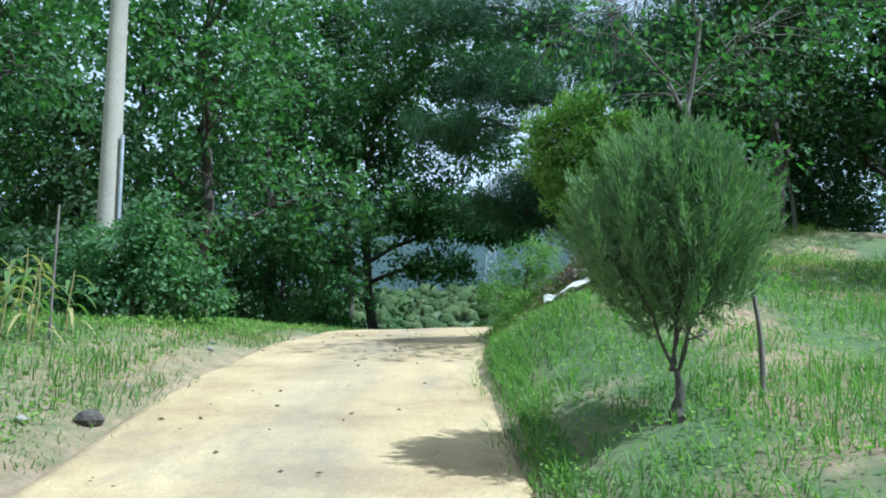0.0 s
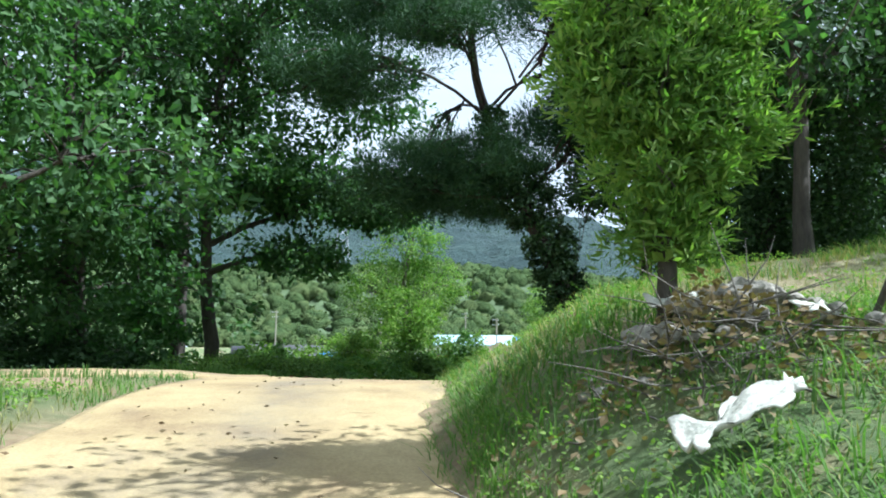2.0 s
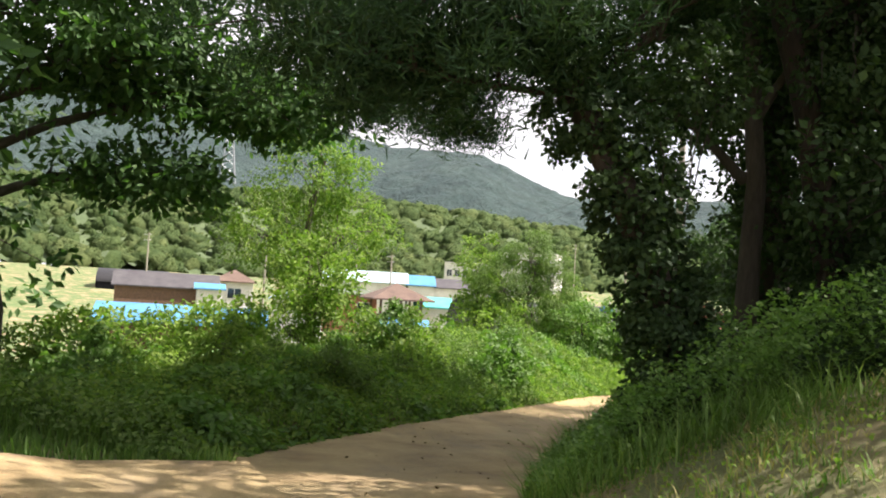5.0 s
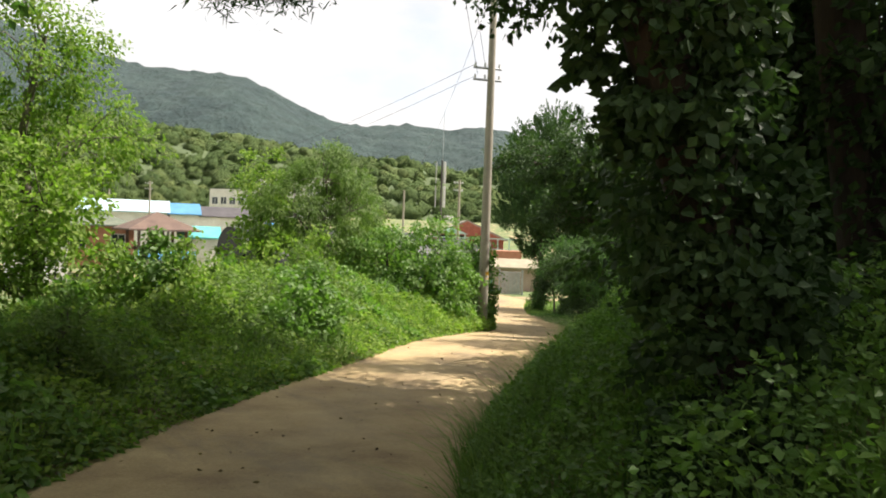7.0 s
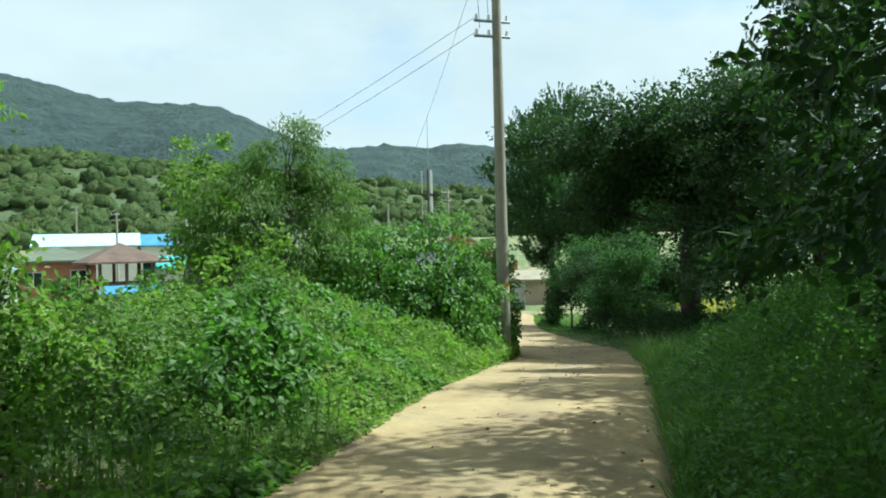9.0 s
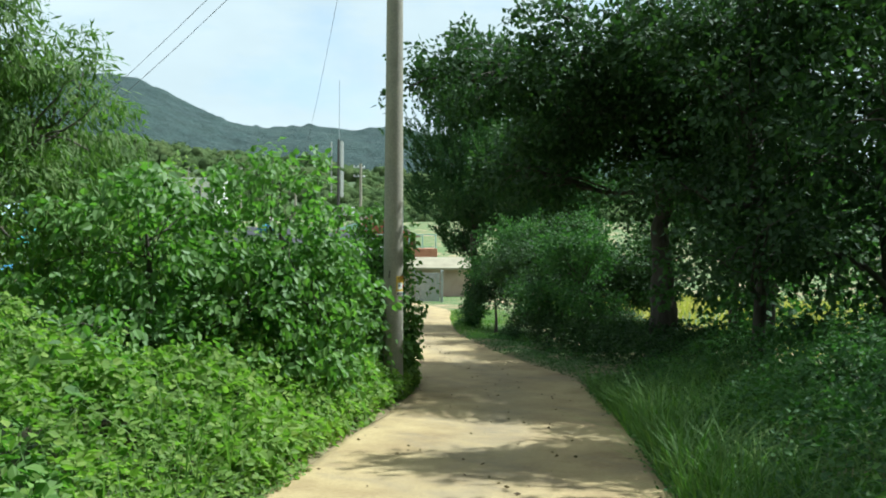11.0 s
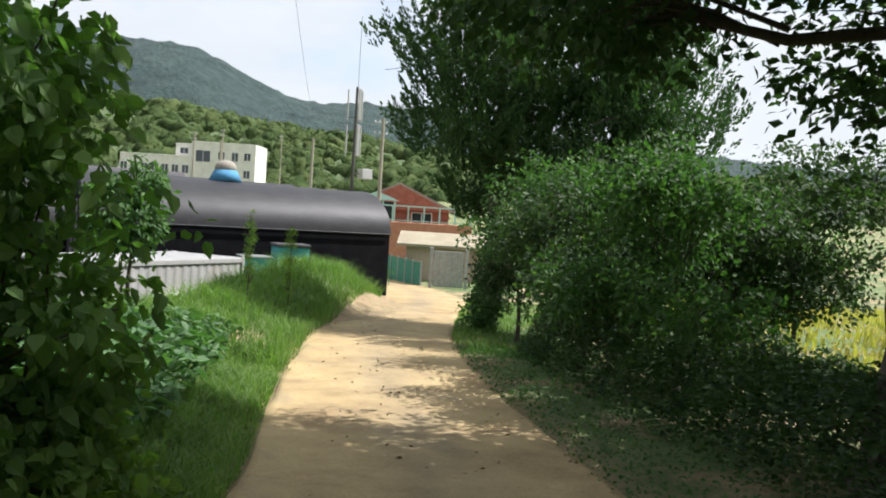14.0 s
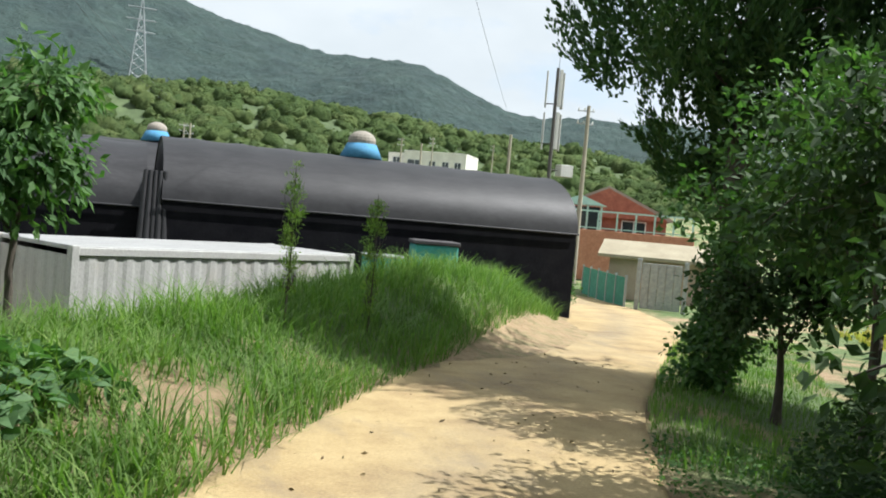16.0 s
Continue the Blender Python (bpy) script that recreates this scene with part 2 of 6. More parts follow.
def leaf_cards(p, axis, length, width, rng, fold=0.25, full=False, face=None):
    """Leaves: two triangles each, folded at the midrib, or four with a rounded outline if full. p and axis (n, 3)."""
    n = len(p)
    axis = unit(axis)
    side = unit(np.cross(axis, rng.normal(size=(n, 3)) if face is None else unit(face) + rng.normal(size=(n, 3)) * 0.38))
    nor = np.cross(side, axis)
    size = length * rng.uniform(0.65, 1.25, (n, 1))
    w = width / length * size * 0.5
    if full:
        v = np.empty((n, 6, 3))
        sag = np.array([0, 0, -0.18]) * size
        for k, (along_, across, drop) in enumerate(((0, 0, 0), (0.22, 0.85, 0.1), (0.6, 0.8, 0.35), (1, 0, 1), (0.6, -0.8, 0.35), (0.22, -0.85, 0.1))):
            v[:, k] = p + axis * size * along_ + side * w * across * 1.1 + nor * w * fold * abs(across) * 1.3 + sag * drop
        i = np.arange(n)[:, None] * 6
        f = np.concatenate([i + [0, k, k + 1] for k in range(1, 5)], 1).reshape(-1, 3)
        return v.reshape(-1, 3), f
    mid = p + axis * size * 0.45
    v = np.empty((n, 4, 3))
    v[:, 0] = p
    v[:, 1] = mid + side * w + nor * w * fold
    v[:, 2] = p + axis * size
    v[:, 3] = mid - side * w + nor * w * fold
    i = np.arange(n)[:, None] * 4
    f = np.concatenate([i + [0, 1, 2], i + [0, 2, 3]], 1).reshape(-1, 3)
    return v.reshape(-1, 3), f


def clumps(c, r, n, rng, hollow=0.5):
    """n points in an uneven ellipsoid of centre c and radii r, thicker towards its skin."""
    d = unit(rng.normal(size=(n, 3)))
    wob = 1 + 0.22 * np.sin(d[:, :1] * 5 + c[0]) * np.cos(d[:, 1:2] * 4 + c[1]) + 0.12 * np.sin(d[:, 2:3] * 9)
    rad = (hollow + (1 - hollow) * rng.uniform(0, 1, (n, 1)) ** 0.6) * wob
    return np.asarray(c) + d * rad * np.asarray(r)


def puff(centres, r, k, rng, flat=0.75, dome=True):
    """k points round each centre: a domed clump with a leafy skin, or an even cloud."""
    n = len(centres)
    rr = np.asarray(r).reshape(-1, 1, 1)
    if dome:
        d = unit(rng.normal(size=(n, k, 3)) + np.array([0, 0, 0.45]))
        d = d * np.array([1, 1, flat]) * rr * (0.45 + 0.6 * rng.uniform(0, 1, (n, k, 1)) ** 0.7)
    else:
        d = rng.normal(size=(n, k, 3)) * np.array([1, 1, flat]) * (rr * 0.55)
    return (np.asarray(centres)[:, None] + d).reshape(-1, 3), d.reshape(-1, 3)


def arc(a, b, n, rng, wob, lift):
    """Points of a limb from a to b that bows upwards or downwards on its way."""
    p = bend(a, b, n, rng, wob)
    t = np.linspace(0, 1, n)
    p[:, 2] += lift * np.linalg.norm(np.asarray(b, float) - np.asarray(a, float)) * 4 * t * (1 - t)
    return p


def needle_cards(p, axis, length, width, rng):
    """Needles: one thin triangle each."""
    n = len(p)
    axis = unit(axis)
    side = unit(np.cross(axis, rng.normal(size=(n, 3)))) * width * 0.5
    v = np.stack([p - side, p + side, p + axis * length * rng.uniform(0.6, 1.2, (n, 1))], 1)
    return v.reshape(-1, 3), np.arange(n * 3).reshape(-1, 3)


def plumes(blobs, rng, length, per, size, thick=0.1, up=1.1):
    """Upright feathery sprays standing out of ellipsoids (x, y, z, rx, ry, rz, number): leaf places and directions."""
    pos, axes = [], []
    for bx, by, bz, rx, ry, rz, n in blobs:
        d = unit(rng.normal(size=(n, 3)) + np.array([0, 0, 0.25]))
        root = np.array([bx, by, bz]) + d * np.array([rx, ry, rz]) * rng.uniform(0.55, 0.9, (n, 1))
        way = unit(d * np.array([1, 1, 0.5]) * 0.75 + np.array([0, 0, up]) + rng.normal(size=(n, 3)) * 0.16)
        ln = length * rng.uniform(0.6, 1.25, (n, 1, 1))
        t = rng.uniform(0, 1, (n, per, 1)) ** 0.85
        off = rng.normal(size=(n, per, 3))
        off -= (off * way[:, None]).sum(-1, keepdims=True) * way[:, None]
        p = root[:, None] + way[:, None] * t * ln + off * thick * ln * (1.05 - t) * (0.35 + t)
        a = way[:, None] * 1.15 + unit(off) * 0.4 + 0 * p
        pos.append(p.reshape(-1, 3))
        axes.append(a.reshape(-1, 3))
    return np.concatenate(pos), np.concatenate(axes)


def tree(name, base, trunk, radius, blobs, leaf, label, category="tree", group="", seed=1, clump_r=0.5, per=26, size=(0.11, 0.06), droop=0.3,
         bark=None, limbs=2, needle=False, hollow=0.45, full=False, flat=0.75, core=0, limb_r=0.6, lift=0.08, spray=0.0):
    """A tree or shrub. trunk: points relative to the base; blobs: (x, y, z, rx, ry, rz, number of clumps) relative to the base."""
    rng = np.random.default_rng(seed)
    ob = empty(name, *base, label, category, group)
    bark = bark or BARK
    split = name in ("juniper", "willow", "conifer", "podocarp", "heavy_tree", "forked_tree", "pine_tree", "locust_tree", "thin_sapling")
    pts = np.asarray(trunk, float)
    fine = np.concatenate([bend(pts[i], pts[i + 1], 5, rng, radius * 0.12)[: 5 if i == len(pts) - 2 else 4] for i in range(len(pts) - 1)])
    taper = radius * (1 - 0.72 * np.linspace(0, 1, len(fine)))
    taper[0] *= 1.35
    piece("trunk", raw_mesh("trunk", *tube(fine, taper, 9), bark, True), ob)
    pos, axes, inner, faces = [], [], [], []
    for bx, by, bz, rx, ry, rz, n in blobs:
        c = clumps((bx, by, bz), (rx, ry, rz), n, rng, hollow)
        k = np.argmin(np.linalg.norm(fine - np.array([bx, by, bz - rz * 0.9]), axis=1) + np.maximum(0, fine[:, 2] - bz) * 2)
        k = max(k, len(fine) // 4)
        main = arc(fine[k], (bx, by, bz), 6, rng, 0.05 * rz, lift * (1 if rng.uniform() < 0.7 else -0.6))
        branches = [tube(main, np.linspace(taper[k] * limb_r, radius * 0.1, 6), 6)]
        for q in c[:: max(1, n // (limbs * 4))]:
            j = rng.integers(2, 6)
            branches.append(tube(arc(main[j], q, 5, rng, 0.05, 0.1), np.linspace(min(0.028, radius * 0.14), 0.005, 5), 5))
        if split:
            limb = piece("limb", raw_mesh("limb", *branches[0], bark, True), ob)
            for b in branches[1:]:
                piece("branch", raw_mesh("branch", *b, bark, True), limb)
        else:
            piece("limb", raw_mesh("limb", *merge(branches), bark, True), ob)
        p, d = puff(c, np.full(n, clump_r) * rng.uniform(0.6, 1.3, n), per, rng, flat, not needle)
        out = unit(p - np.array([bx, by, bz])) * 0.7
        a = rng.normal(size=p.shape) * 0.75 + out + np.array([0, 0, -droop])
        if needle:
            a = unit(d) * 0.6 + rng.normal(size=p.shape) * 0.5 + np.array([0, 0, 0.45])
        pos.append(p)
        axes.append(a)
        faces.append(unit(d) * 0.8 + out * 0.8 + np.array([0, 0, 0.45]))
        if core:  # larger leaves deep inside the crown
            inner.append(clumps((bx, by, bz), (rx * 0.72, ry * 0.72, rz * 0.72), n * core, rng, 0.1))
    if spray:
        pos, axes = ([q] for q in plumes(blobs, rng, spray, per, size))
    if needle:
        v, f = needle_cards(np.concatenate(pos), np.concatenate(axes), size[0], size[1], rng)
    else:
        v, f = leaf_cards(np.concatenate(pos), np.concatenate(axes), size[0], size[1], rng, full=full, face=None if spray else np.concatenate(faces))
    if core:
        q = np.concatenate(inner)
        big = (0.2, 0.03) if needle else (size[0] * 1.5, size[1] * 1.4) if spray else (0.11, 0.07) if size[0] < 0.16 else (size[0] * 1.25, size[0] * 0.8)
        v, f = merge([(v, f), leaf_cards(q, rng.normal(size=q.shape), *big, rng)])
    piece("crown", raw_mesh("crown", v, f, leaf), ob)
    return ob


# ---- the lie of the land ----
# The lane's middle line: x, y and height.
LANE = np.array([(-0.6, -40, -5.6), (-0.62, -20, -3.2), (-0.62, -7.0, -1.25), (-0.62, -3, -0.53), (-0.75, 1.0, 0.2), (-0.93, 5.0, 0.95), (-0.97, 8.5, 1.58), (-0.75, 11.6, 2.04), (-0.13, 14.94, 2.38),
                 (1.03, 19.0, 2.26), (2.93, 22.63, 1.9), (5.46, 25.77, 1.68), (8.42, 28.54, 1.55), (11.39, 31.28, 1.43), (14.36, 34.04, 1.1), (17.21, 36.79, 0.72),
                 (19.86, 39.69, 0.43), (21.7, 42.86, 0.21), (23.84, 46.64, 0.06), (26.3, 50.4, -0.12), (30.4, 55.5, -0.36), (33.7, 59.4, -0.5), (36.9, 64.8, -0.8),
                 (39.1, 69.6, -1.0), (40.2, 74.5, -1.15), (39.4, 80.0, -1.2), (36.0, 86.0, -1.3), (30.0, 90.0, -1.4)])
HALF = 1.42


def spline(p, step):
    """A smooth line through points, in even steps."""
    out = []
    q = np.concatenate([[2 * p[0] - p[1]], p, [2 * p[-1] - p[-2]]])
    for a, b, c, d in zip(q[:-3], q[1:-2], q[2:-1], q[3:]):
        n = max(2, int(np.linalg.norm(c - b) / step))
        t = np.linspace(0, 1, n, endpoint=False)[:, None]
        out.append(0.5 * (2 * b + (c - a) * t + (2 * a - 5 * b + 4 * c - d) * t**2 + (3 * b - a - 3 * c + d) * t**3))
    out.append(p[-1:])
    return np.concatenate(out)


LINE = spline(LANE, 0.4)
RUN = np.concatenate([[0], np.cumsum(np.linalg.norm(np.diff(LINE[:, :2], axis=0), axis=1))])
RUN -= RUN[np.argmin(np.abs(LINE[:, 1]))]  # 0 where the shot begins
WAY = unit(np.gradient(LINE[:, :2], axis=0))


def along(x, y):
    """For points: the run along the lane, the distance to its right, and the lane's height there."""
    x, y = np.atleast_1d(np.asarray(x, float)), np.atleast_1d(np.asarray(y, float))
    u, lat, z = np.empty(len(x)), np.empty(len(x)), np.empty(len(x))
    for s in range(0, len(x), 20000):
        dx, dy = x[s:s + 20000, None] - LINE[:, 0], y[s:s + 20000, None] - LINE[:, 1]
        k = np.argmin(dx * dx + dy * dy, axis=1)
        r = np.arange(len(k))
        ddx, ddy = dx[r, k], dy[r, k]
        fwd = np.clip(ddx * WAY[k, 0] + ddy * WAY[k, 1], -0.3, 0.3)
        sgn = np.sign(ddx * WAY[k, 1] - ddy * WAY[k, 0])
        u[s:s + 20000] = RUN[k] + fwd
        lat[s:s + 20000] = sgn * np.hypot(ddx, ddy)
        z[s:s + 20000] = np.interp(RUN[k] + fwd, RUN, LINE[:, 2])
    return u, lat, z


def wave(x, y, f, s=0.0):
    return (np.sin(x * f * 1.1 + s) * np.cos(y * f * 0.9 + s * 1.7) + np.sin(x * f * 0.57 - y * f * 1.31 + s * 2.1) * 0.7
            + np.sin(x * f * 2.3 + y * f * 1.9 + s) * 0.35) / 2.05


# Rise above the lane, by run (rows) and by distance out from the lane's edge (columns).
OUT = np.array([0.0, 0.5, 1.2, 2.5, 5.0, 10.0, 22.0])
RUNS = np.array([-10, 0, 6, 9, 12, 16, 20, 26, 34, 40, 46, 52, 60, 70])
RIGHT = np.array([(0, .1, .15, .15, .1, 0, -.1), (0, .1, .15, .15, .1, 0, -.1), (0, .18, .34, .36, .2, -.1, -.3), (0, .4, .75, .75, .5, .0, -.3), (0, .45, .9, 1.0, .85, .3, -.1), (0, .3, .7, 1.2, 1.5, 1.2, .8),
                  (0, .25, .6, 1.15, 1.55, 1.6, 1.4), (0, .2, .4, .8, 1.2, 1.3, 1.), (0, .1, .3, .6, .8, .8, .5), (0, .05, .15, .3, .2, 0, 0),
                  (0, .05, .1, .15, .05, -.1, -.2), (0, .05, .05, .0, -.1, -.2, -.3), (0, .0, -.1, -.2, -.3, -.4, -.4), (0, 0, 0, 0, 0, 0, 0)])
LEFT = np.array([(0, .1, .25, .45, .6, .8, 1), (0, .1, .25, .5, .7, .9, 1), (0, .15, .32, .5, .65, .8, 1), (0, .26, .42, .5, .55, .7, .9), (0, .12, .22, .28, .3, .5, .8), (0, 0, 0, 0, .05, .1, .5),
                 (0, 0, .1, .1, -.2, -1.2, -2.5), (0, .02, .05, .0, -.3, -1.5, -3.), (0, .02, .05, .0, -.4, -1.6, -3.), (0, .05, .05, -.1, -.6, -1.6, -2.2),
                 (0, .05, .1, .2, .28, -.5, -1.6), (0, .1, .3, .5, .6, -.9, -1.5), (0, .15, .4, .3, -.5, -.8, -.9), (0, 0, -.1, -.1, -.1, -.1, -.1)])


def table(tab, u, d):
    i = np.clip(np.searchsorted(RUNS, u) - 1, 0, len(RUNS) - 2)
    t = np.clip((u - RUNS[i]) / (RUNS[i + 1] - RUNS[i]), 0, 1)
    t = t * t * (3 - 2 * t)
    j = np.clip(np.searchsorted(OUT, d) - 1, 0, len(OUT) - 2)
    s = np.clip((d - OUT[j]) / (OUT[j + 1] - OUT[j]), 0, 1)
    a = tab[i, j] * (1 - s) + tab[i, j + 1] * s
    b = tab[i + 1, j] * (1 - s) + tab[i + 1, j + 1] * s
    return a * (1 - t) + b * t


def land(x, y, rough=True):
    """The height of the ground."""
    shape = np.shape(x)
    x, y = np.atleast_1d(np.asarray(x, float)).ravel(), np.atleast_1d(np.asarray(y, float)).ravel()
    u, lat, z = along(x, y)
    d = np.abs(lat) - HALF
    near = z + np.where(d > 0, np.where(lat > 0, table(RIGHT, u, d), table(LEFT, u, d)), -0.05)
    r = np.hypot(x - 15, y - 35)
    valley = np.clip((y - 45) / 40, 0, 1) * np.clip((55 - x) / 30, 0, 1)
    far = -1.2 * valley - 0.4 + np.clip((r - 75) / 100, 0, 1) ** 1.2 * 6.5
    t = np.clip((np.abs(lat) - 14) / 26, 0, 1)
    t = t * t * (3 - 2 * t)
    h = near * (1 - t) + far * t
    # the grassed heap beside the bend
    h = h + 0.42 * np.exp(-(((x - 26.4) * 0.75 + (y - 55.2) * 0.66) / 3.6) ** 2 - (((x - 26.4) * 0.66 - (y - 55.2) * 0.75) / 1.5) ** 2)
    h = h + 0.72 * np.exp(-(((x - 28.3) * 0.66 + (y - 57.4) * 0.75) / 3.0) ** 2 - (((x - 28.3) * 0.75 - (y - 57.4) * 0.66) / 1.5) ** 2)
    h = h + 0.5 * np.exp(-(((x - 30.1) * 0.66 + (y - 58.9) * 0.75) / 2.0) ** 2 - (((x - 30.1) * 0.75 - (y - 58.9) * 0.66) / 0.7) ** 2)
    if rough:
        h = h + np.where(d > 0.1, np.clip(d, 0, 1), 0) * (wave(x, y, 1.1) * 0.06 + wave(x, y, 3.7, 2.0) * 0.025)
    return h.reshape(shape) if shape else float(h[0])


def axis_steps(lo, hi, step, far, grow):
    out = list(np.arange(lo, hi + step, step))
    s = step
    while out[-1] < far:
        s *= grow
        out.append(out[-1] + s)
    s = step
    while out[0] > -far:
        s *= grow
        out.insert(0, out[0] - s)
    return np.array(out)


def grid_mesh(name, x, y, z, mat, smooth=True):
    n, m = x.shape
    i, j = np.meshgrid(np.arange(n - 1), np.arange(m - 1), indexing="ij")
    f = np.stack([i * m + j, (i + 1) * m + j, (i + 1) * m + j + 1, i * m + j + 1], -1).reshape(-1, 4)
    return raw_mesh(name, np.stack([x, y, z], -1).reshape(-1, 3), f, mat, smooth)


BARE = (22.4, 48.1)  # a worn patch of soil beside the lane


def worn_off(x, y):
    """True where the worn patch leaves the growth standing."""
    return np.hypot((x - BARE[0]) / 0.9, (y - BARE[1]) / 1.1) + 0.5 * wave(x, y, 2.7, 2.0) + 0.25 * wave(x, y, 9.0, 1.0) > 0.5


gx, gy = np.meshgrid(axis_steps(-12, 46, 0.52, 2600, 1.25), axis_steps(-6, 80, 0.52, 2600, 1.25), indexing="ij")
earth = grid_mesh("ground", gx, gy, land(gx, gy), GROUND)
gu, glat, gz = along(gx.ravel(), gy.ravel())
gd = np.abs(glat) - HALF
patchy = 0.5 + 0.5 * wave(gx.ravel(), gy.ravel(), 1.3, 5.0)
verge = np.exp(-np.clip(gd, 0, 9) / 0.17) * 0.95
bank = np.clip(1 - np.abs(gu - 15.5) / 5.5, 0, 1) ** 0.5 * np.clip(1 - np.abs(gd - 2.6) / 3.2, 0, 1) * (glat > 0) * 1.05
cut = 1.5 * np.clip(1 - np.abs(gu - 4) / 9, 0, 1) * np.clip(1 - np.abs(gd - 0.6) / 1.3, 0, 1) * (glat < 0)
earth.attributes.new("bare", "FLOAT", "POINT").data.foreach_set("value", np.clip(verge + 1.3 * np.exp(-((gx.ravel() - BARE[0]) / 0.9) ** 2 - ((gy.ravel() - BARE[1]) / 1.1) ** 2) + (bank + cut) * (0.45 + 0.75 * patchy), 0, 1).astype(np.float32))
tagged(piece("ground", earth), "rough earth and turf beside a farm lane", "ground", kind="structure")


def lane(name, line, half, label, lift=0.0):
    """A dusty concrete lane with ragged edges."""
    way = unit(np.gradient(line[:, :2], axis=0))
    side = np.stack([way[:, 1], -way[:, 0]], -1)
    w = np.concatenate([[-1, -0.975], np.linspace(-0.92, 0.92, 13), [0.975, 1]])
    s = np.arange(len(line))
    edge = np.where(np.abs(w)[None] > 0.99, 0.10 * wave(s * 0.4, w[None].T * 3, 2.9).T + 0.05 * wave(s * 0.9, w[None].T, 7.1).T, 0)
    off = w[None] * half + np.sign(w)[None] * edge
    x = line[:, :1] + side[:, :1] * off
    y = line[:, 1:2] + side[:, 1:] * off
    z = line[:, 2:3] + 0.012 + lift + 0.018 * wave(x, y, 1.9) + 0.006 * wave(x, y, 6.0, 1) - np.where(np.abs(w)[None] > 0.99, 0.09, 0.0)
    me = grid_mesh(name, x, y, z, ROAD)
    wear = me.attributes.new("wear", "FLOAT", "POINT")
    middle = np.exp(-((w[None] * half + 0.15 * wave(x, y, 0.5)) / 0.42) ** 2) * (0.55 + 0.45 * wave(x, y, 0.33, 4.0))
    wear.data.foreach_set("value", np.clip(middle, 0, 1).astype(np.float32).ravel())
    return tagged(piece(name, me), label, "road", kind="structure")


lane("road", LINE[::1], HALF, "dusty tan concrete farm lane with ragged edges")
branch = spline(np.array([(1.2, 19.0, 2.10), (-1.5, 18.7, 2.08), (-5, 18.2, 2.1), (-10, 17.4, 2.25), (-18, 16.5, 2.6)]), 0.4)
branch[:, 2] = np.maximum(branch[:, 2], land(branch[:, 0], branch[:, 1], False) + 0.03)
lane("side_track", branch, 2.0, "bare earth side track joining the lane", 0.004)


# ---- far hills ----
def hill(name, label, az, elev, r0, r1, base, bumps, mat, n=(260, 60), centre=(15, 35), cards=0, card=1.6, seed=5):
    """A wooded hill on an arc round the village: its ridge by bearing, with crowns as bumps."""
    a = np.radians(np.linspace(az[0], az[-1], n[0]))[:, None]
    t = np.linspace(0, 1.25, n[1])[None]
    r = r0 + (r1 - r0) * t + 0 * a
    top = np.interp(np.degrees(a), az, np.tan(np.radians(elev)) * r1)
    x, y = centre[0] + r * np.sin(a), centre[1] + r * np.cos(a)
    prof = np.where(t < 1, np.sin(np.clip(t, 0, 1) * np.pi / 2) ** 1.25, 1 - (t - 1) * 1.2)
    z = base + (top - base) * prof + (top - base) * 0.07 * wave(x, y, 14 / r1) * np.clip(t * 2, 0, 1) * np.clip((1 - t) * 4 + 0.35, 0.35, 1)
    z = z + bumps * (np.abs(wave(x, y, 1.9 / bumps)) + 0.7 * np.abs(wave(x, y, 4.7 / bumps, 1.0)))
    ob = tagged(piece(name, grid_mesh(name, x, y, z, mat)), label, "hill", kind="structure")
    if cards:  # round crowns of leaf cards standing on the slope
        rng = np.random.default_rng(seed)
        fi, fj = rng.uniform(0, n[0] - 2, cards), rng.uniform(0, 1, cards) ** 1.1 * (n[1] * 0.84)
        i, j = fi.astype(int), fj.astype(int)
        si, sj, grid = (fi - i)[:, None], (fj - j)[:, None], np.stack([x, y, z], -1)
        c = (grid[i, j] * (1 - si) + grid[i + 1, j] * si) * (1 - sj) + (grid[i, j + 1] * (1 - si) + grid[i + 1, j + 1] * si) * sj
        bm = bmesh.new()
        bmesh.ops.create_icosphere(bm, subdivisions=2, radius=1)
        bv, bf = np.array([v.co for v in bm.verts]), np.array([[v.index for v in q.verts] for q in bm.faces])
        bm.free()
        rad = rng.uniform(1.9, 4.0, (cards, 1, 1)) * np.array([1, 1, 0.95])
        lumps = 0.96 + 0.26 * rng.normal(size=(cards, len(bv), 1)).clip(-1.6, 1.6)
        v = (c[:, None] + bv[None] * rad * lumps).reshape(-1, 3)
        f = (bf[None] + np.arange(cards)[:, None, None] * len(bv)).reshape(-1, 3)
        tagged(piece(name + "_foliage", raw_mesh(name + "_foliage", v, f, FOREST, True)), "dense green woodland covering the hill", "woodland", kind="stuff")
        d = unit(rng.normal(size=(cards, 22, 3)) + np.array([0, 0, 0.5]))
        p = (c[:, None] + d * rad * rng.uniform(0.85, 1.2, (cards, 22, 1))).reshape(-1, 3)
        v, f = leaf_cards(p, rng.normal(size=p.shape), card, card * 0.7, rng, face=d.reshape(-1, 3))
        tagged(piece(name + "_sprays", raw_mesh(name + "_sprays", v, f, FOREST)), "ragged leafy sprays over the woodland canopy", "woodland", kind="stuff")
    return ob


